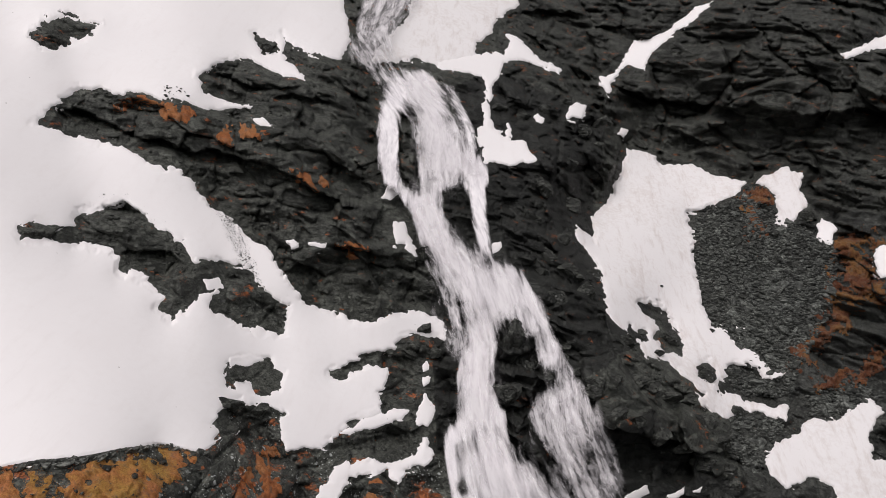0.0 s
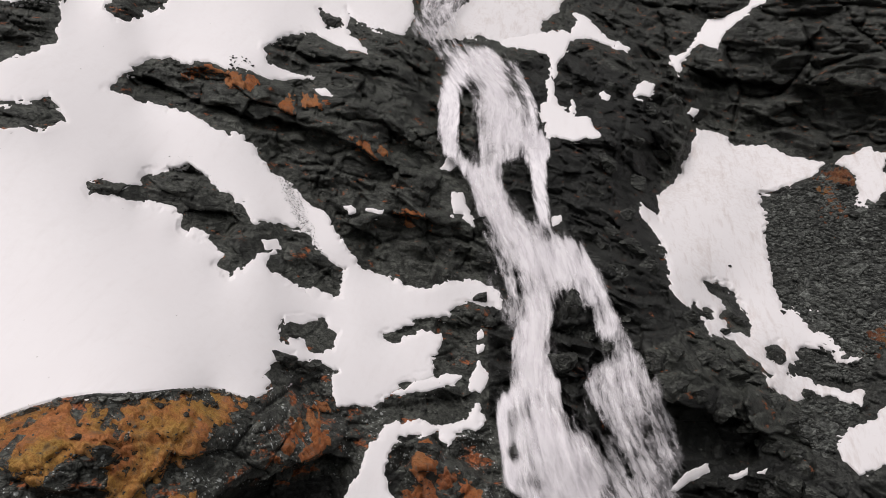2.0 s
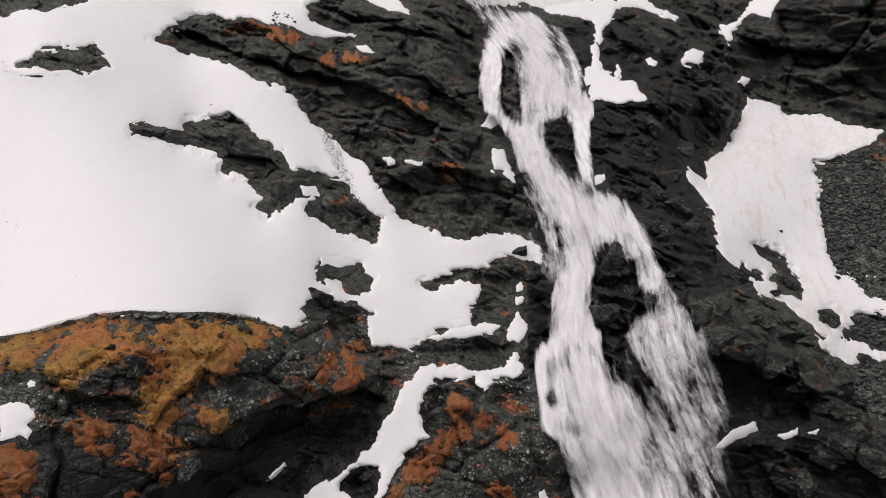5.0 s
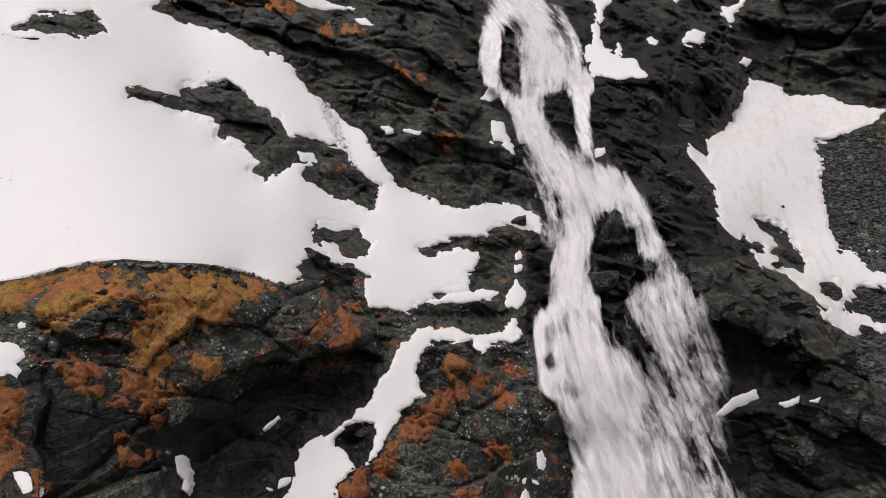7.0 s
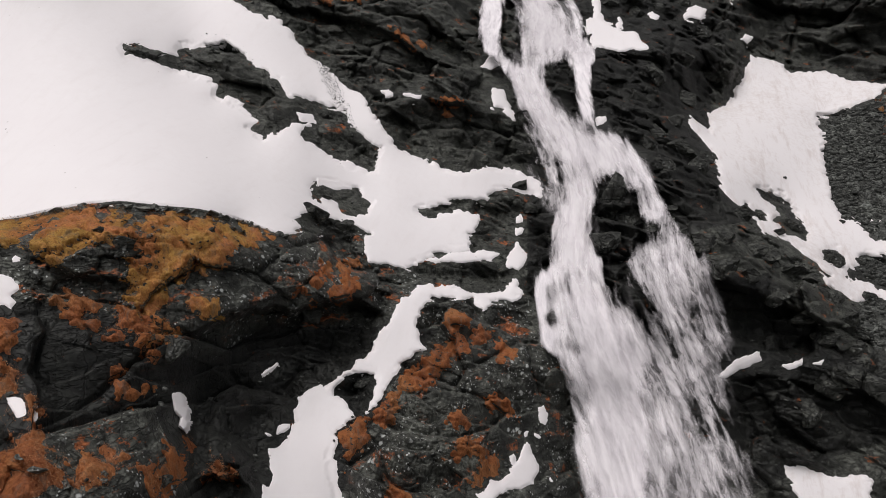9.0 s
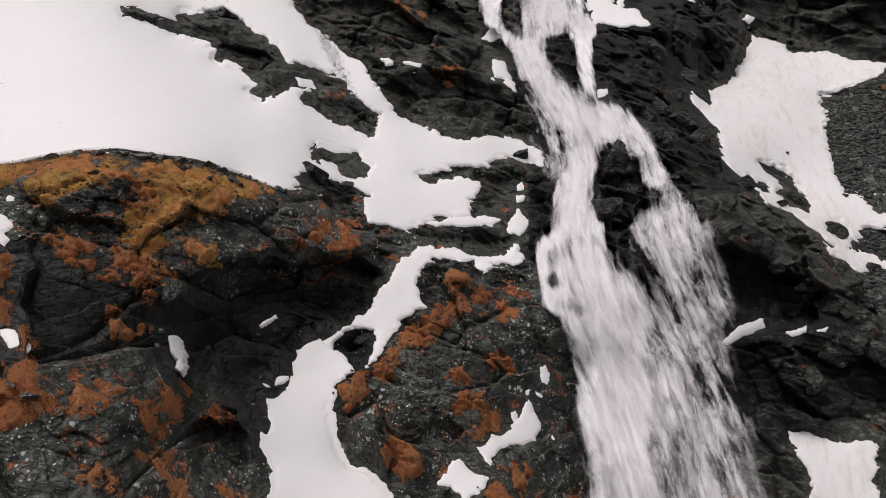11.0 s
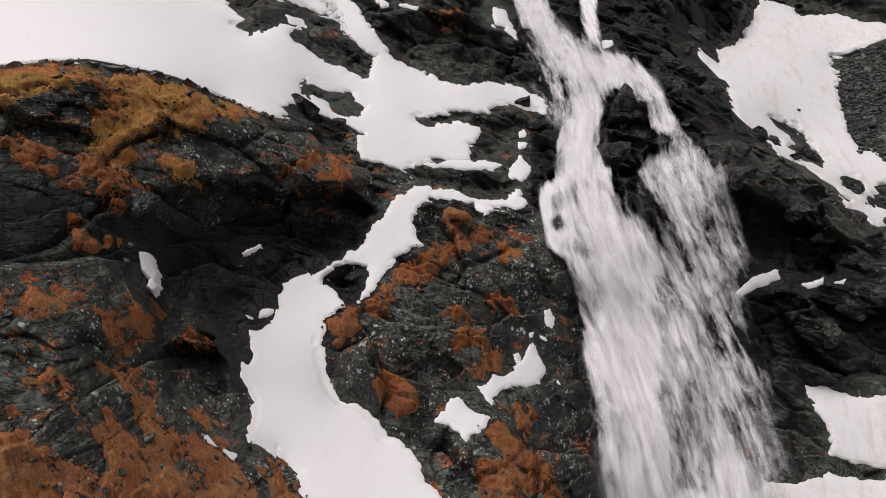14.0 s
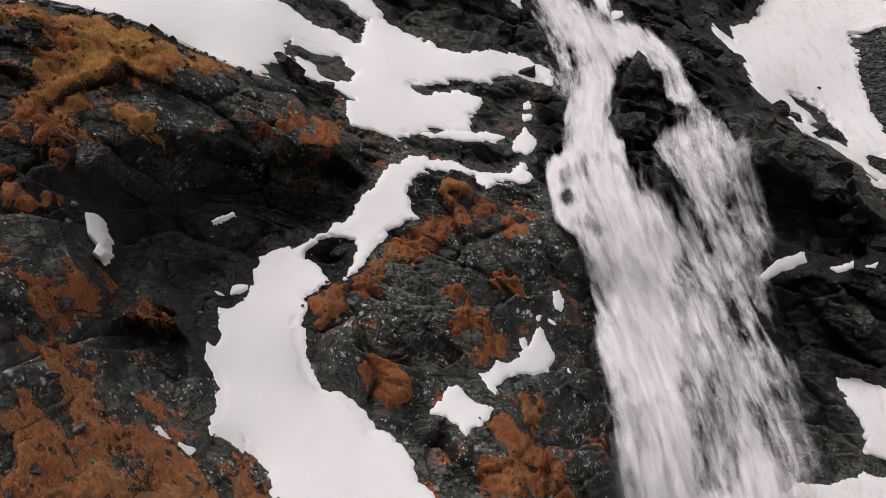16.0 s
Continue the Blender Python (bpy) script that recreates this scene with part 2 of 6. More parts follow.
GRASS_MAT = grass_material("rusty_grass", (0.3, 0.12, 0.05), (0.42, 0.18, 0.07), (0.48, 0.26, 0.11))
OCHRE_GRASS = grass_material("ochre_grass", (0.34, 0.16, 0.06), (0.46, 0.23, 0.075), (0.52, 0.31, 0.11))
SPUR_GRASS = grass_material("spur_grass", (0.42, 0.18, 0.09), (0.56, 0.26, 0.12), (0.66, 0.38, 0.2))

# ---- the lie of the land ----
# contours of the mountainside: at each rise, (bearing, distance) as tangents and metres
CONTOURS = []

CONTOURS.append((0.75, [(-1.5, 105), (-0.76, 130.4), (-0.56, 157.6), (-0.12, 272.2), (0.09, 310.1), (1.3, 303)]))
CONTOURS.append((0.5, [(-1.5, 73.3), (-0.7, 76.9), (-0.56, 89.8), (0.02, 213.9), (0.19, 219.8), (0.66, 194.5), (1.3, 214.4)]))
CONTOURS.append((0.36, [(-1.5, 60.6), (-0.88, 58.9), (-0.71, 56.2), (-0.65, 56.4), (-0.61, 58.4), (-0.56, 64.4), (-0.51, 73), (-0.37, 102.2), (0.02, 166.1), (0.08, 170.3), (0.15, 169.9), (0.38, 151.8), (0.48, 149.4), (0.71, 154.5), (1.3, 178)]))
CONTOURS.append((0.28, [(-1.5, 54.5), (-0.66, 50.2), (-0.61, 52.3), (-0.56, 56.9), (-0.51, 64.3), (-0.39, 87.3), (-0.25, 101.2), (-0.16, 115.6), (-0.07, 124.6), (0.07, 144.3), (0.15, 145.5), (0.33, 129.2), (0.41, 126.6), (1.3, 160.7)]))
CONTOURS.append((0.22, [(-1.5, 50.5), (-0.74, 46.4), (-0.67, 46.7), (-0.61, 48.8), (-0.56, 52.5), (-0.52, 57.5), (-0.41, 76.9), (-0.38, 79.9), (-0.25, 86.2), (-0.23, 88.6), (-0.16, 103.6), (-0.02, 114.5), (0.12, 133.5), (0.19, 132.1), (0.35, 117.4), (0.39, 115.8), (0.71, 125.7), (1.3, 149.3)]))
CONTOURS.append((0.17, [(-1.5, 47.5), (-0.73, 43.5), (-0.67, 43.8), (-0.62, 45.4), (-0.57, 48.6), (-0.52, 54.4), (-0.42, 71.4), (-0.38, 74.5), (-0.27, 77.4), (-0.24, 80.7), (-0.17, 92.1), (0.07, 113.2), (0.16, 126.5), (0.24, 126), (0.39, 113.8), (0.47, 113.3), (0.71, 117.6), (1.3, 140.6)]))
CONTOURS.append((0.12, [(-1.5, 44.7), (-0.67, 41.2), (-0.61, 43.2), (-0.56, 46.9), (-0.52, 51.6), (-0.44, 65.5), (-0.41, 69.4), (-0.38, 71), (-0.28, 72.2), (-0.19, 81.8), (-0.09, 90.4), (0.05, 97.8), (0.11, 108.7), (0.16, 121), (0.18, 123.4), (0.28, 122.3), (0.42, 111.2), (0.6, 109), (0.71, 110.5), (1.3, 132.6)]))
CONTOURS.append((0.07, [(-1.5, 42.1), (-0.85, 40.7), (-0.72, 39.1), (-0.66, 39.4), (-0.61, 41), (-0.56, 44.4), (-0.52, 48.8), (-0.44, 61.6), (-0.4, 66.3), (-0.37, 68.1), (-0.24, 71.4), (-0.1, 83.4), (0.02, 88.7), (0.05, 92.3), (0.12, 111.2), (0.16, 116.5), (0.23, 116.8), (0.38, 108.5), (0.49, 104.8), (0.64, 103.2), (0.71, 104.2), (1.3, 125.3)]))
CONTOURS.append((0.02, [(-1.5, 39.8), (-0.86, 38.9), (-0.71, 37.5), (-0.66, 37.8), (-0.61, 39.2), (-0.56, 42.2), (-0.52, 46.4), (-0.44, 58.2), (-0.39, 63.4), (-0.19, 70.4), (-0.09, 78.9), (0.05, 84.9), (0.08, 88.7), (0.14, 101.4), (0.18, 105.7), (0.23, 106.8), (0.33, 102.3), (0.66, 97.7), (1.3, 118.7)]))
CONTOURS.append((-0.03, [(-1.5, 37.6), (-0.66, 36.9), (-0.6, 38.5), (-0.55, 41.1), (-0.52, 43.9), (-0.43, 55.5), (-0.37, 60.8), (-0.24, 68.1), (-0.17, 69.6), (-0.09, 74.8), (0, 73.7), (0.07, 76.2), (0.11, 80), (0.19, 94), (0.23, 97.9), (0.56, 92.7), (0.67, 92.7), (1.3, 112.6)]))
CONTOURS.append((-0.08, [(-1.5, 35.5), (-0.88, 35.8), (-0.65, 37.1), (-0.59, 38.5), (-0.54, 40.7), (-0.5, 43.9), (-0.4, 54.2), (-0.34, 59), (-0.09, 71), (0.01, 70), (0.12, 74.1), (0.15, 77), (0.22, 89.2), (0.24, 90.9), (0.55, 88), (0.69, 88.5), (1.3, 107)]))
CONTOURS.append((-0.12, [(-1.5, 33.8), (-0.88, 34.7), (-0.65, 37.3), (-0.58, 38.9), (-0.52, 41.3), (-0.47, 44.7), (-0.35, 54.8), (-0.25, 60.4), (-0.08, 68), (0.04, 69.6), (0.13, 69.2), (0.18, 72.9), (0.25, 82.5), (0.3, 86.9), (0.48, 84.5), (0.71, 85.5), (1.3, 102.8)]))
CONTOURS.append((-0.16, [(-1.5, 32.3), (-0.88, 33.6), (-0.75, 35.2), (-0.61, 37.9), (-0.51, 40.8), (-0.45, 43.9), (-0.31, 54), (-0.09, 64.7), (0.1, 65.8), (0.19, 67.7), (0.23, 70.9), (0.28, 79.7), (0.31, 82.5), (0.45, 80.8), (0.71, 82.5), (1.3, 99)]))
CONTOURS.append((-0.2, [(-1.5, 30.9), (-0.88, 32.5), (-0.76, 34.1), (-0.51, 39.6), (-0.45, 42.2), (-0.27, 53.2), (-0.09, 61.4), (0.07, 63.9), (0.23, 68.2), (0.32, 76.8), (0.4, 76.4), (0.71, 79.7), (1.3, 95.3)]))
CONTOURS.append((-0.25, [(-1.5, 29.3), (-1.26, 28.4), (-0.88, 31.3), (-0.8, 32.3), (-0.52, 37.4), (-0.43, 42.8), (-0.32, 48.2), (-0.03, 58.4), (0.19, 67.9), (0.51, 74.3), (0.71, 76.4), (1.3, 91.1)]))
CONTOURS.append((-0.3, [(-1.5, 27.9), (-1.26, 27), (-0.88, 30.3), (-0.61, 33.7), (-0.53, 36.2), (-0.48, 40.3), (-0.39, 44.6), (-0.27, 48.4), (-0.1, 52), (0.07, 61.7), (0.18, 66.6), (0.38, 68), (0.71, 73.3), (1.3, 87.2)]))
CONTOURS.append((-0.36, [(-1.5, 26.5), (-1.26, 25.8), (-0.78, 29.8), (-0.61, 33.1), (-0.38, 43.9), (-0.18, 47.1), (-0.1, 50.2), (0.09, 60.5), (0.18, 64), (0.25, 65.5), (0.43, 65.6), (0.71, 69.9), (1.3, 82.9)]))
CONTOURS.append((-0.43, [(-1.5, 25.2), (-0.88, 27.8), (-0.78, 27.9), (-0.64, 31.2), (-0.44, 40.3), (-0.38, 41.5), (-0.23, 42.4), (-0.14, 45.4), (0.15, 59.5), (0.3, 62.6), (0.46, 62.9), (0.71, 66.3), (1.3, 78.4)]))
CONTOURS.append((-0.5, [(-1.5, 24.1), (-0.88, 26.4), (-0.79, 26.3), (-0.62, 30), (-0.5, 35), (-0.37, 39.3), (-0.32, 40.2), (-0.24, 39.9), (-0.09, 44), (0.09, 54), (0.16, 56.9), (0.3, 60), (0.49, 60.4), (0.71, 63.1), (1.3, 74.3)]))
CONTOURS.append((-0.58, [(-1.5, 23.1), (-0.77, 24.9), (-0.65, 27.1), (-0.53, 32), (-0.34, 37.7), (-0.1, 39.7), (-0.04, 42.2), (0.13, 53.4), (0.17, 55.1), (0.71, 59.9), (1.3, 70.1)]))
CONTOURS.append((-0.67, [(-1.5, 22.1), (-0.81, 23), (-0.74, 23.4), (-0.66, 24.9), (-0.37, 33.8), (-0.1, 37.2), (-0.03, 39.9), (0.12, 49.8), (0.19, 52.9), (0.71, 56.8), (1.3, 65.8)]))
CONTOURS.append((-0.8, [(-1.5, 20.9), (-0.84, 21.4), (-0.72, 22), (-0.58, 23.9), (-0.39, 29.2), (-0.12, 34), (-0.03, 37.4), (0.1, 47.1), (0.18, 50.3), (0.71, 53), (1.3, 60.4)]))
CONTOURS.append((-1, [(-1.5, 19.2), (-0.7, 20.6), (-0.23, 28.9), (0.2, 44.3), (1.3, 53.4)]))
CONTOURS.append((-1.3, [(-1.5, 17.2), (-0.72, 19), (-0.42, 22.6), (0.26, 36), (1.3, 44.7)]))
RIM = [(-1.500, -0.2096), (-1.033, -0.1796), (-0.878, -0.1581), (-0.829, -0.1498), (-0.781, -0.1368), (-0.725, -0.1242), (-0.670, -0.1164), (-0.598, -0.1197), (-0.547, -0.1196), (-0.497, -0.1285), (-0.455, -0.1402), (-0.435, -0.1461)]
SNOW = {}
SNOW['snowfield'] = [(-73.5, 84.9, 74.9), (-27.0, 128.5, 82.5), (-21.1, 109.7, 66.2), (-19.2, 102.4, 60.7), (-19.2, 96.2, 57.6), (-21.7, 94.0, 57.9), (-24.4, 93.4, 58.6), (-26.4, 95.4, 60.7), (-24.7, 90.9, 57.3), (-21.4, 87.3, 54.1), (-23.8, 86.4, 54.4), (-27.0, 87.0, 56.0), (-29.1, 86.4, 56.6), (-30.4, 82.5, 55.2), (-30.6, 78.3, 53.5), (-29.4, 77.3, 51.7), (-27.7, 78.6, 51.0), (-25.1, 79.2, 50.4), (-27.2, 77.2, 49.8), (-29.6, 74.1, 50.1), (-31.4, 72.9, 50.7), (-33.5, 72.4, 51.0), (-35.8, 71.9, 51.2), (-37.8, 71.9, 51.6), (-39.7, 70.2, 51.2), (-39.9, 67.1, 49.9), (-39.5, 64.8, 48.2), (-39.9, 63.4, 47.8), (-38.2, 64.6, 47.1), (-37.1, 66.3, 46.9)]
SNOW['snowfield'] += [(-34.1, 66.6, 46.0), (-32.0, 66.7, 45.5), (-30.5, 66.3, 44.4), (-28.0, 67.3, 43.7), (-27.2, 67.9, 43.4), (-26.5, 66.9, 41.9), (-25.1, 67.2, 40.7), (-23.6, 67.2, 39.6), (-22.1, 67.0, 38.6), (-20.3, 66.5, 37.3), (-18.8, 65.9, 36.2), (-17.8, 65.1, 35.0), (-17.0, 64.4, 33.6), (-15.4, 64.9, 32.3), (-13.8, 65.8, 31.6), (-12.6, 66.2, 31.0), (-10.8, 66.4, 30.3), (-8.0, 68.7, 30.5), (-6.0, 70.6, 30.4), (-3.2, 71.2, 29.4), (-3.4, 69.6, 28.1), (-5.8, 69.0, 28.7), (-7.1, 67.5, 28.5), (-7.6, 66.2, 27.7), (-9.5, 64.9, 28.0), (-11.1, 62.8, 27.5), (-12.4, 60.7, 27.0), (-11.7, 60.8, 26.7), (-10.2, 63.0, 27.0), (-8.9, 64.6, 27.4)]
SNOW['snowfield'] += [(-7.8, 64.0, 26.3), (-7.8, 62.4, 25.2), (-8.3, 61.4, 25.0), (-7.7, 60.2, 23.9), (-9.3, 58.4, 24.0), (-10.7, 55.9, 23.7), (-11.3, 53.7, 23.1), (-12.3, 52.4, 23.3), (-13.7, 51.1, 23.8), (-14.3, 52.3, 24.6), (-14.7, 54.1, 25.5), (-14.7, 54.0, 25.5), (-16.8, 53.3, 26.8), (-17.9, 49.8, 27.2), (-18.1, 47.4, 27.0), (-16.8, 48.8, 26.1), (-18.1, 45.9, 26.5), (-17.1, 45.0, 26.2), (-18.2, 41.4, 27.3), (-19.2, 38.5, 28.2), (-20.4, 36.4, 28.5), (-21.9, 35.2, 28.7), (-23.6, 34.4, 28.6), (-25.0, 33.4, 28.2), (-26.2, 32.3, 27.9), (-27.5, 31.5, 27.7), (-29.2, 31.1, 27.4), (-30.8, 30.7, 27.2), (-32.4, 30.4, 27.1), (-34.1, 30.2, 27.0)]
SNOW['snowfield'] += [(-35.7, 29.9, 27.0)]
SNOW['p1'] = [(-16.4, 102.9, 58.8), (-14.9, 111.5, 63.3), (-13.2, 117.7, 66.9), (-13.2, 138.0, 81.3), (6.5, 155.7, 86.0), (4.4, 136.2, 72.3), (0.7, 128.4, 68.5), (-0.1, 123.7, 65.6), (-2.2, 118.7, 63.1), (-2.3, 114.9, 60.5), (-5.6, 110.9, 59.0), (-7.5, 109.4, 58.6), (-10.5, 108.4, 59.1), (-13.9, 104.6, 58.0), (-16.0, 101.6, 57.7)]
SNOW['p2'] = [(-8.5, 110.1, 59.5), (-5.8, 112.8, 60.4), (-3.3, 115.1, 61.0), (2.0, 119.6, 61.8), (3.1, 122.7, 63.4), (2.0, 125.3, 65.7), (4.1, 126.5, 65.6), (6.4, 123.9, 62.7), (8.4, 123.5, 61.4), (11.3, 123.5, 60.0), (11.0, 122.0, 59.1), (7.6, 120.7, 59.8), (4.9, 119.8, 60.6), (2.0, 116.9, 60.0), (1.5, 113.8, 58.1), (0.7, 110.2, 55.9), (0.0, 106.2, 53.2), (-0.7, 108.2, 55.1), (-1.2, 110.9, 57.3), (-3.6, 110.6, 58.0), (-7.5, 109.3, 58.5)]
SNOW['p3'] = [(-1.6, 98.3, 48.7), (-0.4, 102.2, 50.6), (-1.2, 105.2, 53.0), (-0.4, 107.4, 54.0), (0.7, 101.4, 49.7), (2.2, 100.7, 48.7), (2.7, 104.0, 50.1), (3.3, 101.9, 48.9), (3.1, 100.2, 48.0), (5.3, 101.7, 48.1), (6.1, 97.8, 45.7), (3.1, 94.5, 44.7), (-0.2, 93.6, 45.2)]
SNOW['p4'] = [(17.9, 127.8, 59.4), (20.3, 128.6, 60.1), (22.5, 131.6, 62.7), (24.4, 135.5, 66.4), (27.1, 134.4, 66.4), (32.0, 135.3, 69.5), (35.8, 137.7, 72.8), (38.6, 137.9, 73.8), (35.7, 135.0, 70.6), (29.8, 133.2, 66.3), (26.9, 132.5, 63.8), (25.5, 129.2, 60.6), (22.8, 130.2, 61.6), (19.9, 125.7, 57.8), (19.0, 122.9, 55.8), (18.0, 122.7, 56.2)]
SNOW['p5'] = [(17.5, 124.5, 57.7), (20.3, 128.4, 60.0), (20.6, 127.4, 59.0), (18.7, 123.1, 56.0)]
SNOW['p6'] = [(11.2, 110.9, 51.5), (13.2, 116.8, 54.4), (15.2, 118.1, 54.1), (13.6, 113.1, 51.5)]
SNOW['p7'] = [(21.4, 118.0, 47.5), (26.2, 119.9, 46.5), (26.4, 118.7, 45.2), (31.5, 118.3, 45.2), (33.3, 116.7, 44.1), (37.9, 112.6, 42.6), (35.1, 110.7, 40.4), (30.0, 109.1, 38.1), (28.9, 109.4, 38.0), (28.9, 104.4, 35.3), (27.9, 101.2, 33.3), (27.4, 96.1, 30.3), (27.3, 92.5, 28.1), (27.6, 89.4, 26.3), (29.4, 88.6, 25.8), (29.6, 86.9, 24.5), (31.6, 86.0, 23.9), (33.1, 83.6, 22.3), (34.7, 83.8, 22.6), (32.0, 82.2, 21.2), (31.0, 84.1, 22.4), (29.0, 84.6, 22.8), (27.5, 82.4, 21.7), (28.0, 81.0, 20.6), (30.2, 80.2, 20.0), (33.2, 79.4, 19.9), (32.2, 77.1, 18.8), (29.9, 79.1, 19.4), (25.7, 76.0, 19.0), (22.5, 75.0, 21.1)]
SNOW['p7'] += [(23.6, 77.2, 21.3), (22.5, 77.6, 22.3), (21.3, 79.3, 23.7), (20.1, 79.1, 24.3), (17.2, 76.9, 25.2), (16.5, 79.9, 27.0), (14.5, 78.8, 28.2), (13.7, 80.1, 29.4), (13.7, 85.6, 31.6), (13.2, 89.4, 33.3), (11.7, 92.5, 35.7), (11.5, 95.0, 37.2), (13.9, 95.5, 35.4), (14.1, 100.7, 37.9), (17.9, 109.3, 40.2), (19.6, 113.8, 43.4)]
SNOW['p8'] = [(39.2, 112.1, 42.7), (43.0, 112.5, 45.1), (45.0, 110.7, 44.2), (44.1, 107.9, 41.9), (44.3, 105.3, 39.9), (41.6, 103.2, 37.9), (40.2, 102.8, 37.1), (39.3, 103.8, 37.5), (41.0, 108.5, 40.7), (40.4, 110.7, 42.2)]
SNOW['p9'] = [(45.2, 103.8, 39.0), (46.4, 101.6, 37.1), (45.1, 99.9, 35.2), (43.6, 100.4, 35.7)]
SNOW['p10'] = [(28.6, 73.2, 17.0), (30.7, 74.4, 17.5), (35.2, 77.7, 19.2), (37.5, 77.7, 19.3), (42.1, 80.4, 21.1), (42.8, 79.1, 20.0), (40.2, 75.7, 17.7), (39.8, 74.3, 16.5), (44.1, 74.5, 16.0), (42.3, 70.7, 13.0), (34.2, 68.9, 13.4), (34.6, 70.8, 14.7), (32.3, 71.1, 15.4), (29.6, 69.4, 14.8), (28.5, 71.2, 16.0)]
SNOW['p11'] = [(52.4, 118.4, 62.1), (58.0, 121.6, 64.5), (67.1, 126.7, 67.9), (65.9, 123.9, 65.3), (57.3, 119.9, 62.8), (53.2, 118.0, 61.5)]
SNOW['p12'] = [(49.8, 97.9, 34.8), (55.5, 99.5, 36.9), (53.4, 94.8, 32.8), (49.1, 94.3, 31.9)]
SNOW['p13'] = [(-23.1, 59.9, 34.9), (-22.4, 61.4, 34.8), (-21.9, 60.9, 34.1), (-22.6, 59.1, 34.1)]
SNOW['p14'] = [(-11.1, 79.1, 41.0), (-10.6, 82.3, 42.7), (-9.4, 81.5, 41.4), (-10.1, 79.5, 40.6)]
SNOW['p15'] = [(-9.5, 77.2, 38.7), (-8.4, 78.3, 38.6), (-6.7, 75.3, 35.2), (-8.0, 75.5, 36.4), (-8.9, 74.4, 36.4)]
SNOW['gully'] = [(-10.3, 52.7, 22.0), (-9.7, 53.7, 22.1), (-8.3, 55.3, 21.9), (-6.7, 56.0, 21.3), (-5.6, 57.2, 21.2), (-4.7, 58.5, 21.3), (-4.2, 60.4, 21.9), (-3.5, 59.0, 20.9), (-4.0, 57.4, 20.5), (-5.4, 56.1, 20.6), (-5.7, 54.3, 20.2), (-6.7, 55.1, 20.9), (-8.0, 53.9, 21.1), (-9.3, 52.3, 21.3), (-9.8, 50.6, 20.9), (-9.6, 49.3, 20.2), (-8.4, 48.0, 18.6), (-9.0, 47.2, 18.3), (-9.4, 46.1, 17.9), (-9.9, 44.6, 17.1), (-10.2, 42.6, 16.2), (-10.6, 42.0, 16.0), (-10.7, 43.7, 17.0), (-10.9, 44.7, 17.7), (-11.6, 44.2, 17.8), (-12.4, 43.4, 17.7), (-12.8, 42.5, 17.1), (-12.0, 42.2, 16.6), (-11.1, 41.4, 15.9), (-11.7, 40.3, 15.3)]
SNOW['gully'] += [(-11.6, 39.7, 14.9), (-11.5, 38.7, 14.0), (-10.8, 37.8, 13.0), (-9.7, 37.1, 12.0), (-8.9, 37.1, 11.9), (-7.6, 36.8, 11.3), (-7.2, 36.2, 10.7), (-6.4, 36.4, 10.6), (-5.6, 36.0, 10.1), (-4.7, 35.1, 9.4), (-3.3, 34.4, 8.5), (-1.0, 34.2, 6.7), (-6.8, 29.4, 8.5), (-9.0, 31.0, 9.8), (-9.8, 31.9, 10.4), (-11.0, 32.0, 11.3), (-11.6, 31.4, 11.8), (-12.0, 31.9, 12.2), (-12.5, 33.3, 12.9), (-13.3, 33.9, 13.8), (-13.6, 35.0, 14.4), (-14.6, 37.0, 15.2), (-14.0, 38.7, 15.3), (-14.3, 40.1, 16.4), (-14.1, 41.3, 17.2), (-14.1, 41.6, 17.3), (-13.3, 42.5, 17.4), (-12.7, 43.5, 18.0), (-11.7, 45.3, 18.7), (-11.4, 46.5, 19.5)]
SNOW['gully'] += [(-11.0, 48.0, 20.4), (-11.0, 49.3, 21.1)]
SNOW['q1'] = [(-5.0, 37.9, 11.2), (-4.7, 39.4, 11.9), (-4.3, 40.0, 11.8), (-3.8, 39.8, 11.4), (-2.7, 40.4, 10.7), (-2.7, 39.8, 10.3), (-3.3, 38.0, 10.5), (-3.3, 37.4, 10.2), (-3.9, 37.9, 10.6), (-4.4, 38.2, 10.9)]
SNOW['q2'] = [(-3.6, 41.3, 12.1), (-3.2, 41.5, 12.0), (-3.0, 43.7, 11.8), (-2.5, 43.7, 11.9), (-2.0, 44.5, 12.2), (-2.3, 45.5, 12.9), (-2.0, 46.1, 13.0), (-1.8, 45.7, 12.6), (-1.5, 48.8, 12.7), (-0.5, 47.6, 11.5), (-0.6, 45.5, 11.2), (-1.1, 44.5, 11.3), (-1.7, 43.9, 11.7), (-2.3, 42.4, 11.7), (-2.7, 41.3, 11.6), (-2.7, 40.9, 11.1), (-3.1, 40.9, 11.5)]
SNOW['q3'] = [(-1.0, 50.6, 14.5), (-0.7, 51.1, 14.6), (-0.3, 50.9, 14.0), (-0.4, 50.2, 13.5), (-0.8, 49.7, 13.8)]
SNOW['q4'] = [(-5.1, 61.9, 23.4), (-4.6, 63.5, 24.3), (-3.6, 63.4, 23.6), (-3.4, 60.8, 22.5), (-4.0, 60.5, 22.4), (-4.9, 60.8, 22.6)]
SNOW['q5'] = [(-15.9, 38.6, 18.9), (-15.6, 40.3, 19.3), (-15.4, 40.3, 18.9), (-15.8, 38.8, 18.6)]
SNOW['q6'] = [(-17.2, 32.0, 19.6), (-17.3, 32.8, 19.4), (-17.4, 33.5, 18.9), (-17.4, 33.7, 18.4), (-17.6, 34.3, 18.0), (-16.9, 32.9, 18.0), (-17.2, 33.7, 17.6), (-16.8, 32.5, 17.5), (-16.9, 32.0, 18.0), (-16.7, 31.9, 18.5), (-16.9, 31.7, 18.9)]
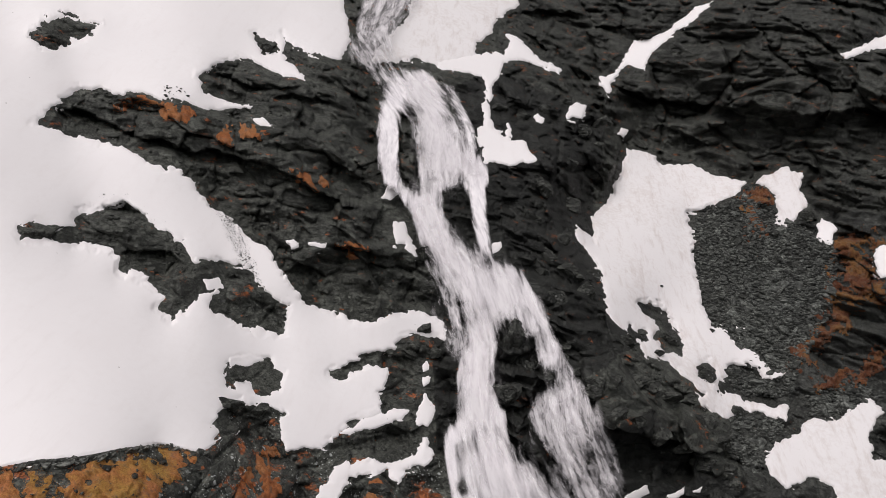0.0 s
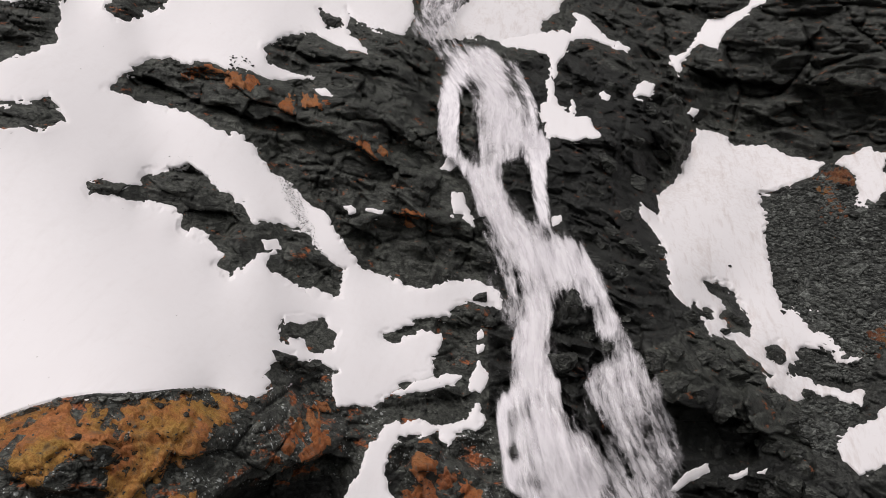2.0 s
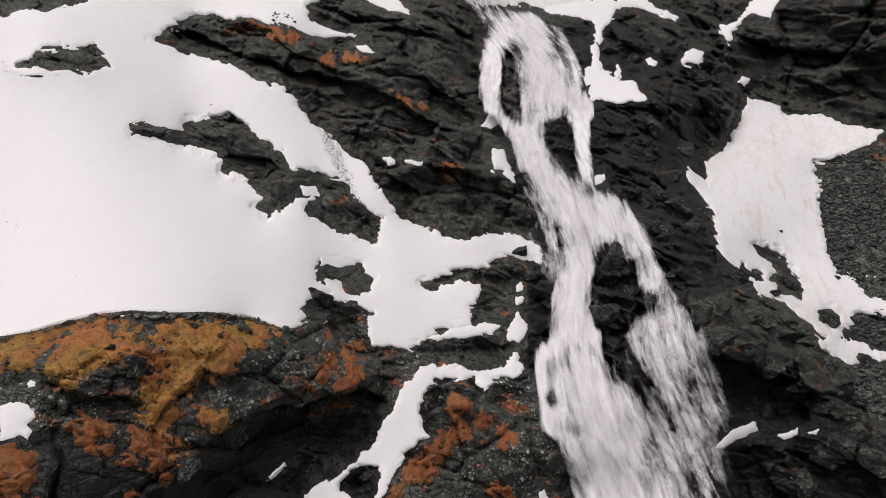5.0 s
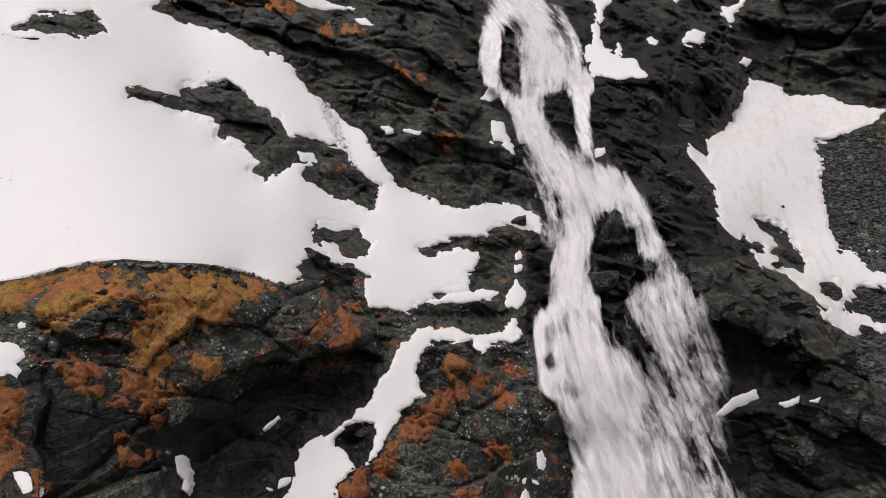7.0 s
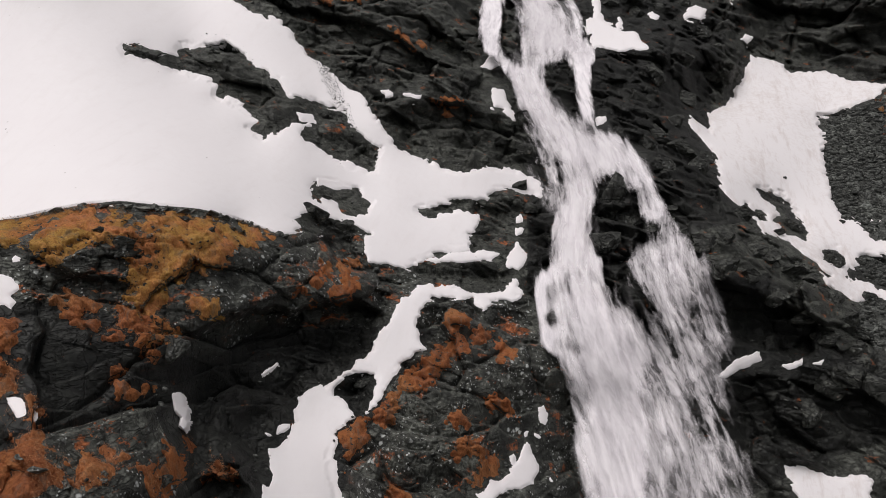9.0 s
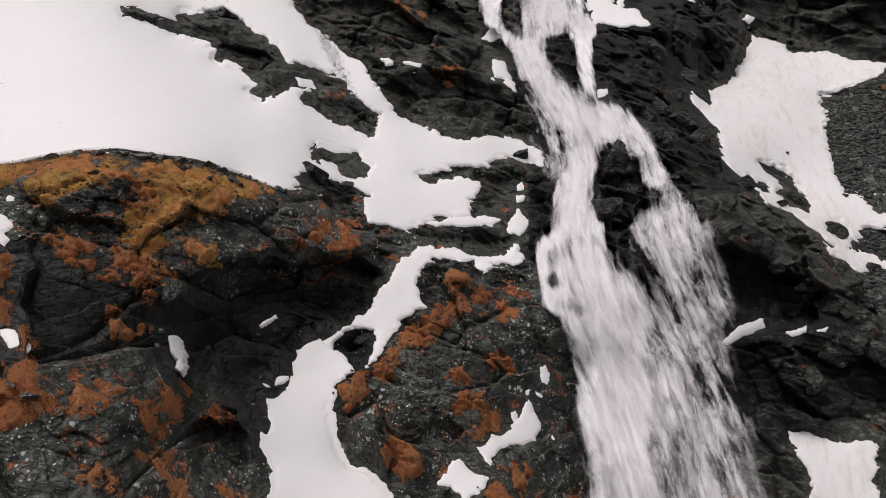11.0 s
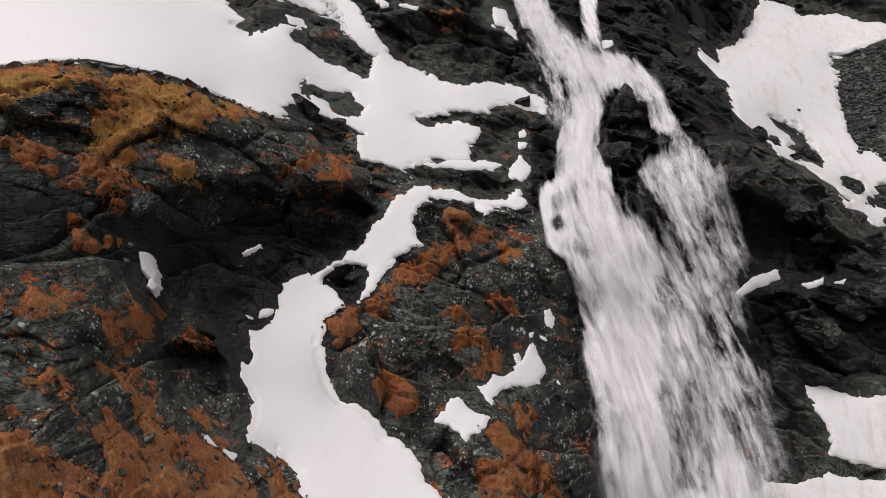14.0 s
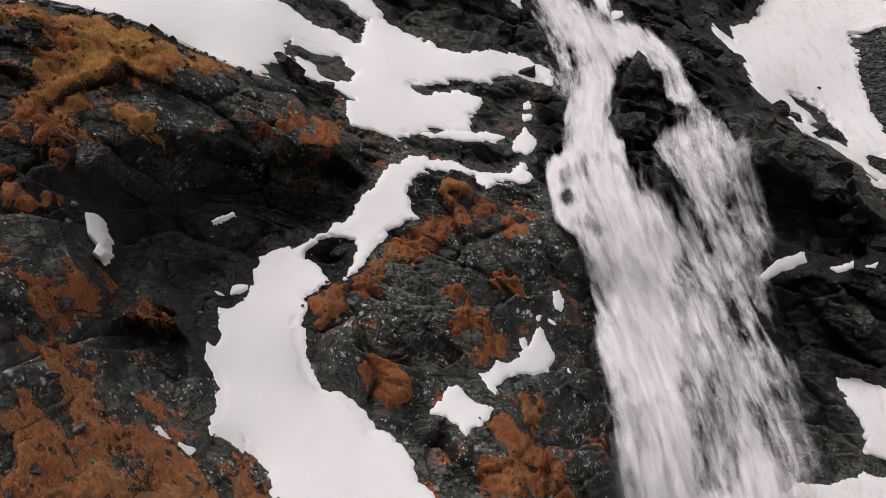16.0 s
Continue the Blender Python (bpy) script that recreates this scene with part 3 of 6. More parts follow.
SNOW['q8'] = [(-10.6, 55.8, 23.6), (-9.1, 58.5, 23.9), (-7.2, 60.8, 24.0), (-5.8, 61.7, 23.6), (-6.2, 60.4, 23.2), (-8.1, 58.5, 23.3), (-9.9, 56.2, 23.3)]
SNOW['q9'] = [(-25.3, 29.3, 25.3), (-24.9, 29.9, 25.4), (-24.4, 30.1, 25.2), (-23.8, 29.8, 24.7), (-23.9, 29.3, 24.5), (-23.5, 29.3, 24.2), (-23.5, 29.0, 23.9), (-23.8, 28.9, 24.1), (-24.5, 28.4, 24.0)]
SNOW['q10'] = [(-25.0, 30.7, 26.1), (-25.0, 31.0, 26.2), (-24.7, 31.1, 26.0), (-24.6, 30.8, 25.9), (-24.9, 30.7, 25.8)]
SNOW['q11'] = [(12.4, 63.5, 14.3), (13.7, 64.7, 15.4), (15.8, 65.8, 16.1), (16.0, 65.7, 15.4), (14.2, 64.8, 14.7), (13.1, 63.9, 14.1)]
SNOW['q12'] = [(17.6, 66.0, 15.0), (19.4, 66.8, 15.7), (19.5, 66.5, 15.0), (18.2, 66.0, 14.7)]
SNOW['q13'] = [(19.5, 66.6, 15.2), (21.2, 67.4, 15.5), (21.0, 67.0, 15.0)]
SNOW['q14'] = [(17.4, 61.4, 8.2), (18.9, 61.7, 8.0), (20.6, 61.7, 7.6), (23.9, 62.2, 7.8), (23.0, 58.7, 3.6), (19.9, 58.3, 3.8), (18.9, 58.3, 4.4), (18.5, 58.8, 5.3), (18.5, 59.6, 6.1), (17.9, 60.0, 6.9)]
SNOW['q15'] = [(13.6, 54.6, 2.7), (14.5, 55.3, 3.0), (16.8, 56.1, 2.9), (18.4, 57.4, 3.5), (19.7, 57.6, 3.1), (23.5, 58.2, 3.1), (22.6, 55.2, 0.5), (12.8, 52.7, 0.3), (10.7, 52.6, 2.1), (11.5, 53.5, 2.5)]
SNOW['q16'] = [(-21.0, 25.8, 21.0), (-20.3, 25.9, 21.0), (-19.7, 25.4, 20.6), (-19.9, 25.2, 20.5)]
SNOW['q17'] = [(-15.7, 30.5, 16.4), (-16.3, 32.0, 16.4), (-16.6, 33.1, 16.3), (-16.3, 32.2, 16.2)]
SNOW['q18'] = [(-12.4, 29.0, 12.8), (-12.4, 29.3, 12.8), (-12.0, 29.3, 12.4), (-12.0, 29.2, 12.4), (-12.2, 28.9, 12.7)]
SNOW['q19'] = [(6.1, 107.7, 51.5), (7.1, 109.7, 52.3), (8.0, 108.5, 51.3), (7.5, 107.0, 50.4), (6.6, 107.6, 50.8)]
SNOW['q20'] = [(11.3, 112.7, 52.0), (12.6, 116.3, 54.2), (15.0, 117.8, 54.0), (13.5, 114.8, 52.7), (14.4, 115.2, 52.2), (12.8, 112.8, 51.8)]
SNOW['q21'] = [(11.3, 111.5, 51.4), (13.0, 112.1, 51.2), (12.7, 111.2, 50.6), (11.7, 110.3, 50.8)]
SNOW['q22'] = [(19.7, 117.5, 49.6), (20.5, 119.2, 50.5), (21.8, 120.3, 50.3), (20.8, 118.3, 48.9)]
SNOW['q23'] = [(1.0, 81.5, 36.0), (1.9, 82.3, 36.3), (2.0, 81.6, 35.7), (1.2, 80.9, 35.4)]
SNOW['q25'] = [(-18.6, 67.4, 37.6), (-17.5, 67.9, 37.7), (-16.9, 67.5, 36.9), (-17.6, 67.0, 36.7)]
SNOW['q26'] = [(-16.3, 68.2, 37.4), (-14.8, 68.9, 37.2), (-14.8, 68.6, 36.9), (-16.2, 68.0, 37.1)]
SNOW['q27'] = [(-25.0, 77.7, 49.3), (-23.6, 78.2, 49.2), (-22.0, 77.5, 48.3), (-23.6, 77.0, 48.4)]
SNOW['q28'] = [(-5.2, 66.5, 26.4), (-4.8, 67.1, 26.6), (-4.5, 66.4, 26.0), (-5.0, 66.0, 25.9)]
SNOW['q29'] = [(-4.9, 65.3, 25.5), (-4.4, 65.9, 25.6), (-4.3, 65.1, 25.0), (-4.8, 64.7, 25.0)]
SNOW['r1'] = [(-11.8, 29.5, 12.2), (-11.5, 29.8, 11.9), (-11.5, 29.6, 11.8), (-11.8, 29.5, 12.1)]
SNOW['r2'] = [(-1.8, 49.1, 13.2), (-1.5, 49.4, 13.2), (-1.5, 49.4, 12.8), (-1.7, 48.4, 13.0)]
SNOW['r3'] = [(-1.2, 49.9, 13.0), (-0.7, 50.3, 12.5), (-0.8, 50.3, 12.4), (-1.2, 50.2, 12.7)]
SNOW['r4'] = [(0.1, 47.8, 10.7), (0.2, 48.4, 10.6), (0.4, 49.0, 10.0), (0.2, 48.2, 10.2)]
SNOW['r5'] = [(-15.8, 38.5, 15.6), (-14.5, 37.6, 15.8), (-14.9, 38.9, 15.9), (-14.3, 39.5, 15.9), (-14.2, 39.1, 15.6), (-14.5, 37.9, 15.5), (-14.9, 37.6, 15.6)]
SNOW['r6'] = [(30.0, 89.0, 26.0), (31.4, 89.4, 26.4), (31.4, 88.7, 25.9), (30.2, 88.2, 25.5)]
BARE = {}
BARE['a'] = [(-44.9, 72.1, 56.7), (-45.1, 74.4, 58.2), (-44.7, 78.4, 59.6), (-41.7, 79.6, 58.9), (-42.3, 77.2, 57.3), (-42.8, 73.3, 55.6), (-43.8, 71.6, 55.6)]
BARE['b'] = [(-29.2, 91.9, 60.1), (-27.7, 92.6, 59.6), (-26.5, 93.7, 59.7), (-25.7, 90.7, 57.6), (-27.1, 89.4, 57.4)]
BARE['c'] = [(-35.1, 53.7, 39.6), (-34.7, 55.1, 39.7), (-33.2, 58.1, 39.3), (-33.6, 59.2, 40.2), (-32.3, 61.0, 40.5), (-30.7, 62.2, 41.0), (-29.1, 61.9, 39.8), (-27.1, 61.5, 38.5), (-25.6, 62.0, 37.9), (-24.2, 60.8, 36.2), (-21.9, 63.4, 35.6), (-20.5, 63.8, 35.1), (-19.5, 63.0, 34.0), (-18.2, 63.0, 33.1), (-16.8, 63.6, 32.2), (-17.1, 62.5, 31.4), (-16.6, 61.4, 30.1), (-17.9, 60.1, 30.3), (-19.3, 59.3, 31.1), (-19.9, 59.0, 31.5), (-21.5, 57.6, 32.5), (-22.1, 58.4, 33.3), (-22.0, 60.2, 33.9), (-23.0, 58.3, 34.0), (-23.2, 56.6, 33.2), (-23.8, 55.2, 32.7), (-25.2, 55.4, 33.3), (-25.1, 56.6, 34.0), (-26.3, 57.2, 35.0), (-27.8, 57.1, 35.7)]
BARE['c'] += [(-28.7, 57.0, 36.0), (-29.1, 57.9, 36.9), (-30.0, 58.3, 37.5), (-32.3, 57.3, 38.0), (-33.4, 55.2, 38.5), (-34.5, 53.4, 38.9)]
BARE['d'] = [(-19.3, 53.8, 29.2), (-18.5, 56.2, 29.1), (-17.1, 58.3, 28.7), (-15.9, 57.9, 27.7), (-15.7, 56.0, 26.9), (-16.3, 54.8, 26.8), (-17.7, 54.4, 27.8), (-18.7, 52.8, 28.4)]
BARE['e'] = [(-45.0, 52.2, 44.0), (-44.0, 53.0, 44.8), (-42.7, 55.3, 45.9), (-41.5, 58.1, 46.4), (-39.3, 57.2, 44.4), (-39.6, 54.8, 43.7), (-41.3, 53.0, 43.8), (-43.9, 52.0, 43.8)]
BARE['f'] = [(-61.8, 57.1, 47.8), (-49.8, 57.2, 48.8), (-47.2, 58.2, 49.5), (-45.7, 60.6, 50.2), (-45.2, 64.5, 52.0), (-48.5, 70.2, 57.5), (-72.5, 67.1, 57.4)]
BARE['g'] = [(18.3, 86.7, 29.0), (21.1, 89.3, 28.4), (21.8, 87.9, 27.1), (23.1, 85.5, 25.2), (22.3, 82.1, 24.3), (20.2, 80.3, 24.7), (19.8, 83.6, 26.0), (20.4, 85.4, 26.7), (19.2, 86.1, 27.8)]
BARE['h'] = [(27.9, 83.7, 22.7), (30.4, 84.5, 22.8), (31.4, 83.3, 21.7), (33.0, 83.1, 21.3), (32.8, 82.5, 21.1), (33.4, 80.6, 20.0), (31.6, 78.9, 19.6), (28.8, 80.0, 20.0), (25.6, 79.2, 21.1), (26.2, 80.4, 21.6), (27.5, 81.5, 21.2)]
BARE['i'] = [(23.9, 81.0, 23.3), (25.4, 82.5, 23.4), (25.9, 81.5, 22.6), (24.8, 79.4, 21.9), (23.4, 78.8, 22.5)]
BARE['j'] = [(16.2, 80.6, 27.5), (18.0, 81.0, 26.5), (17.9, 80.0, 26.1), (16.5, 79.5, 26.7)]
MOSS = {}
MOSS['m1'] = [(-30.4, 33.5, 27.2), (-28.5, 33.8, 27.5), (-27.0, 34.6, 27.6), (-25.4, 35.6, 27.9), (-23.4, 36.7, 28.1), (-21.8, 35.9, 27.3), (-22.5, 34.1, 27.1), (-22.9, 32.9, 26.6), (-24.4, 31.6, 26.7), (-27.5, 32.8, 27.0), (-28.9, 32.0, 26.7)]
MOSS['m2'] = [(-17.5, 33.8, 24.0), (-17.4, 34.4, 24.3), (-16.8, 34.6, 24.0), (-16.3, 34.6, 23.1), (-16.7, 34.0, 23.1), (-17.2, 33.7, 23.5)]
MOSS['m3'] = [(-22.4, 30.2, 24.0), (-22.0, 32.0, 24.3), (-20.6, 31.9, 23.7), (-18.8, 31.6, 23.3), (-18.7, 32.6, 22.7), (-18.1, 31.6, 21.9), (-18.9, 31.1, 22.2), (-19.8, 31.1, 22.6), (-21.3, 29.9, 23.1)]
MOSS['m4'] = [(-14.5, 40.7, 23.2), (-15.6, 47.2, 24.2), (-14.8, 49.7, 24.2), (-13.8, 51.7, 24.0), (-13.7, 51.1, 23.6), (-14.8, 48.4, 23.6), (-15.2, 48.2, 24.0), (-14.5, 43.1, 23.2)]
MOSS['m5'] = [(-11.4, 40.0, 15.0), (-11.1, 41.8, 15.9), (-9.5, 42.5, 16.5), (-9.3, 44.6, 17.3), (-8.7, 46.0, 17.8), (-8.3, 49.9, 18.5), (-7.1, 50.0, 18.6), (-5.3, 51.2, 19.5), (-4.8, 51.4, 19.3), (-6.0, 50.2, 18.4), (-7.2, 49.1, 17.6), (-7.3, 45.8, 17.0), (-8.5, 44.8, 16.9), (-8.8, 42.1, 16.4), (-9.1, 41.2, 15.6), (-9.9, 40.1, 14.7), (-10.7, 39.2, 14.5)]
MOSS['m6'] = [(-14.0, 22.6, 15.4), (-13.6, 22.9, 15.1), (-14.0, 23.9, 15.7), (-14.0, 25.3, 15.3), (-13.9, 27.5, 14.1), (-12.5, 26.5, 13.8), (-12.1, 27.1, 13.1), (-12.6, 27.4, 13.4), (-13.2, 30.5, 13.1), (-12.8, 32.2, 12.6), (-12.4, 30.2, 12.5), (-11.8, 31.3, 11.6), (-11.5, 31.9, 11.4), (-11.3, 30.2, 11.2), (-9.7, 30.1, 10.6), (-9.3, 29.2, 10.5), (-13.1, 21.5, 13.4), (-6.0, 24.0, 5.0), (-13.0, 16.0, 12.0)]
MOSS['m7'] = [(-3.4, 37.9, 10.4), (-2.6, 40.7, 10.4), (-1.2, 43.9, 10.1), (-0.8, 44.0, 9.8), (-1.0, 41.6, 9.5), (0.4, 38.9, 9.0), (0.2, 37.7, 8.8), (0.9, 37.9, 8.1), (-1.3, 36.5, 8.0), (-2.1, 35.3, 8.5), (-2.7, 37.3, 9.3)]
MOSS['m8'] = [(36.3, 110.3, 40.5), (40.4, 110.7, 42.2), (40.9, 108.8, 40.7), (38.5, 106.1, 38.6), (37.4, 101.7, 35.8), (35.8, 100.5, 34.9), (35.3, 102.9, 36.2), (36.6, 106.7, 38.5)]
MOSS['m9'] = [(45.1, 99.3, 34.8), (50.8, 103.5, 36.6), (52.3, 100.5, 35.9), (48.1, 91.1, 29.4), (44.6, 91.4, 26.4), (40.2, 87.3, 26.3), (36.9, 83.7, 23.1), (35.1, 84.5, 23.2), (37.6, 87.0, 25.4), (42.4, 91.8, 28.6), (42.9, 95.7, 32.3)]
MOSS['m10'] = [(-35.5, 70.1, 49.6), (-34.2, 71.5, 50.5), (-31.1, 72.2, 50.0), (-29.0, 74.4, 49.7), (-29.5, 72.3, 48.9), (-31.7, 70.9, 49.2), (-34.6, 69.9, 49.3)]
MOSS['m11'] = [(-26.9, 73.8, 47.4), (-25.1, 76.2, 48.3), (-22.7, 76.6, 47.8), (-24.7, 74.9, 47.1), (-26.5, 73.4, 46.8)]
MOSS['m12'] = [(-18.7, 72.3, 43.5), (-17.9, 73.5, 43.9), (-15.6, 75.6, 42.8), (-16.0, 74.2, 42.3), (-18.0, 71.8, 42.6)]
MOSS['m13'] = [(-13.6, 69.4, 36.7), (-11.5, 71.9, 36.9), (-11.5, 70.2, 35.8), (-10.4, 70.4, 35.1), (-12.6, 68.5, 35.2), (-12.4, 69.7, 36.0)]
MOSS['m14'] = [(-17.8, 31.4, 22.9), (-17.6, 33.2, 23.0), (-17.4, 33.5, 22.7), (-17.8, 32.5, 22.5)]
MOSS['m15'] = [(-17.6, 26.6, 18.6), (-18.2, 29.0, 18.6), (-16.6, 27.5, 17.5), (-15.8, 26.2, 17.0), (-15.1, 24.7, 16.7), (-14.3, 24.5, 15.8), (-14.1, 24.1, 15.7), (-14.6, 23.6, 16.3), (-13.9, 23.0, 15.6), (-14.3, 22.9, 15.8)]
MOSS['m16'] = [(-16.3, 29.0, 17.0), (-16.3, 30.1, 17.4), (-16.7, 32.2, 17.4), (-16.8, 32.9, 16.9), (-16.1, 32.3, 16.2), (-15.7, 30.2, 16.3), (-15.7, 28.4, 16.4)]
MOSS['m17'] = [(-15.8, 32.3, 15.3), (-15.7, 33.2, 15.8), (-15.3, 33.7, 15.2), (-15.6, 35.2, 14.0), (-15.9, 33.8, 14.6), (-16.1, 32.8, 14.8)]
MOSS['m18'] = [(-21.8, 36.7, 27.1), (-21.9, 37.6, 27.7), (-21.3, 38.3, 27.5), (-20.3, 39.4, 27.2), (-19.2, 39.8, 26.7), (-19.5, 42.7, 27.0), (-17.8, 43.7, 26.3), (-18.4, 40.4, 26.1), (-18.5, 39.2, 25.5), (-16.8, 35.3, 24.7), (-17.3, 34.9, 24.8), (-19.7, 37.6, 25.8), (-18.2, 34.7, 24.8), (-19.0, 34.3, 24.9), (-18.2, 33.2, 23.9), (-18.8, 32.5, 23.7), (-19.7, 32.6, 24.2), (-19.9, 32.8, 24.9), (-19.9, 33.1, 25.3), (-19.7, 35.0, 25.5), (-20.3, 36.7, 26.1), (-21.0, 35.9, 26.5)]
MOSS['m19'] = [(-14.2, 41.9, 22.6), (-13.8, 44.9, 22.5), (-13.8, 48.2, 23.0), (-13.6, 47.6, 22.7), (-13.6, 44.5, 22.3), (-14.4, 42.7, 22.3)]
MOSS['m20'] = [(-19.0, 29.5, 20.7), (-19.3, 31.0, 21.0), (-18.8, 31.3, 20.6), (-18.3, 30.5, 19.7), (-18.5, 29.5, 19.8)]
MOSS['m21'] = [(-7.6, 51.7, 20.4), (-7.0, 55.0, 21.0), (-6.4, 51.5, 20.2), (-6.6, 50.9, 19.2), (-7.5, 51.7, 19.4)]
MOSS['m22'] = [(-6.2, 42.4, 15.6), (-5.6, 46.3, 15.1), (-5.3, 46.1, 14.8), (-5.7, 42.1, 15.4)]
MOSS['m23'] = [(-6.0, 43.4, 13.6), (-4.6, 43.7, 14.0), (-4.0, 44.0, 13.5), (-5.6, 42.5, 13.5)]
MOSS['m24'] = [(-4.3, 43.4, 11.9), (-3.1, 44.5, 12.6), (-3.1, 44.3, 12.2), (-4.0, 43.1, 11.8)]
MOSS['m25'] = [(-4.2, 51.7, 18.6), (-3.0, 52.6, 17.9), (-2.9, 52.6, 17.4), (-3.7, 50.5, 17.8)]
MOSS['m26'] = [(-4.3, 48.5, 15.2), (-2.8, 48.4, 15.4), (-2.7, 47.9, 15.0), (-4.0, 48.7, 14.8)]
MOSS['m27'] = [(-7.7, 37.3, 12.5), (-7.2, 37.9, 13.4), (-6.3, 38.0, 12.6), (-6.2, 38.0, 11.7), (-7.7, 37.7, 11.4)]
MOSS['m28'] = [(-15.2, 26.8, 16.1), (-15.2, 27.2, 16.0), (-14.9, 27.5, 15.5), (-14.5, 26.9, 15.4), (-14.8, 26.3, 15.6)]
MOSS['m29'] = [(36.1, 81.3, 20.7), (40.8, 84.2, 22.7), (46.6, 87.0, 24.8), (45.4, 84.3, 22.8), (43.3, 84.0, 21.9), (39.4, 81.6, 21.6)]
MOSS['m30'] = [(-23.3, 26.2, 22.2), (-22.0, 26.6, 21.7), (-20.7, 26.2, 21.2), (-19.4, 25.6, 20.3), (-18.0, 24.2, 19.8), (-16.9, 25.0, 18.7), (-15.8, 23.9, 17.9), (-19.2, 22.0, 18.4)]
MOSS['m31'] = [(-24.8, 27.8, 23.7), (-23.7, 28.6, 23.8), (-22.2, 27.5, 23.5), (-21.8, 26.8, 22.7), (-23.3, 26.2, 22.2)]
MOSS['m32'] = [(-19.1, 30.1, 20.5), (-18.4, 30.7, 20.8), (-17.8, 31.0, 20.1), (-18.0, 30.7, 19.3), (-18.5, 29.9, 19.5)]
SCREE = {}
SCREE['s1'] = [(29.9, 107.9, 37.4), (34.8, 109.6, 39.7), (37.4, 110.5, 41.1), (40.4, 105.3, 38.7), (43.3, 100.8, 36.1), (45.5, 98.8, 34.9), (41.4, 89.8, 27.7), (37.6, 86.1, 24.7), (34.2, 81.4, 21.0), (31.0, 85.0, 23.1), (27.7, 89.4, 26.3), (27.7, 93.3, 28.6), (28.1, 100.1, 32.7)]
SCREE['s2'] = [(28.2, 84.0, 22.6), (32.5, 81.9, 21.1), (34.0, 80.7, 20.6), (29.9, 81.0, 20.3), (28.1, 81.4, 20.8)]
SCREE['s3'] = [(26.5, 76.5, 18.9), (32.0, 77.4, 18.8), (29.2, 73.3, 17.0), (26.9, 70.3, 15.8), (24.9, 71.9, 17.3)]
SCREE['s4'] = [(35.7, 80.6, 20.7), (40.2, 81.6, 21.9), (43.3, 80.5, 21.1), (37.7, 78.1, 19.5), (35.3, 77.9, 19.3)]
STREAM = {}
STREAM['upper'] = [((-20.3, 122.6, 73.9), (-11.1, 131.9, 76.0)), ((-20.1, 116.6, 69.1), (-12.5, 123.2, 70.5)), ((-19.2, 109.7, 64.6), (-14.1, 114.9, 65.5)), ((-19.2, 101.4, 60.2), (-14.4, 108.9, 61.3)), ((-17.1, 100.7, 57.7), (-13.9, 105.0, 58.3))]
STREAM['crest'] = [((-16.2, 102.2, 58.2), (-14.0, 105.3, 58.7)), ((-15.6, 101.7, 56.6), (-12.6, 104.0, 56.8)), ((-14.7, 98.7, 54.8), (-11.8, 102.5, 55.2))]
STREAM['leftstrand'] = [((-14.1, 102.8, 56.7), (-10.7, 105.8, 57.1)), ((-13.6, 96.0, 53.0), (-10.7, 100.5, 53.3)), ((-13.6, 93.8, 50.8), (-11.2, 96.8, 51.0)), ((-12.9, 88.4, 47.8), (-10.6, 91.4, 47.9)), ((-12.2, 85.2, 44.8), (-10.3, 86.9, 44.8)), ((-11.0, 81.3, 42.7), (-9.5, 82.5, 42.7))]
STREAM['rightstrand'] = [((-13.8, 104.0, 57.3), (-8.8, 107.6, 57.8)), ((-12.8, 101.7, 55.1), (-7.2, 105.0, 55.5)), ((-10.5, 99.8, 52.9), (-6.2, 102.5, 53.1)), ((-9.4, 95.3, 50.5), (-5.3, 99.3, 50.8)), ((-8.6, 91.2, 48.0), (-3.6, 96.2, 48.2)), ((-8.3, 90.3, 46.0), (-1.4, 94.5, 46.2)), ((-8.2, 88.2, 44.5), (-0.1, 92.6, 44.6)), ((-8.3, 86.4, 43.2), (0.1, 90.2, 43.3))]
STREAM['ribbon'] = [((-6.1, 106.7, 56.2), (-5.5, 106.8, 56.3)), ((-5.2, 103.4, 53.7), (-4.1, 104.1, 53.7)), ((-4.3, 101.7, 51.4), (-2.9, 102.0, 51.4)), ((-3.0, 96.8, 48.2), (-1.6, 97.8, 48.3))]
STREAM['jet'] = [((-3.3, 91.1, 44.3), (-0.1, 92.1, 44.4)), ((-2.1, 87.8, 42.7), (-0.2, 89.3, 42.7)), ((-1.5, 86.3, 41.3), (-0.2, 87.3, 41.2)), ((-1.0, 83.6, 39.2), (0.0, 84.8, 39.1)), ((-0.6, 81.9, 36.8), (0.5, 82.5, 36.8)), ((-0.5, 80.7, 35.5), (0.7, 80.7, 35.5)), ((-0.7, 79.2, 34.6), (1.0, 79.4, 34.7))]
STREAM['chute'] = [((-8.4, 86.9, 43.5), (-3.6, 88.8, 43.6)), ((-9.7, 82.1, 42.2), (-5.2, 87.5, 42.1)), ((-8.4, 80.6, 40.4), (-5.5, 83.6, 40.6)), ((-7.2, 78.4, 38.7), (-4.6, 81.5, 38.9)), ((-6.4, 77.6, 37.1), (-3.5, 80.8, 37.3)), ((-5.8, 78.2, 35.6), (-2.1, 79.7, 35.7)), ((-5.2, 77.6, 34.4), (-1.0, 79.1, 34.5)), ((-4.4, 77.5, 33.7), (3.7, 77.9, 34.0)), ((-3.2, 73.1, 32.7), (4.5, 77.8, 32.8)), ((-2.6, 73.9, 31.5), (5.8, 76.9, 31.7)), ((-2.1, 73.1, 30.2), (6.2, 74.6, 30.5))]
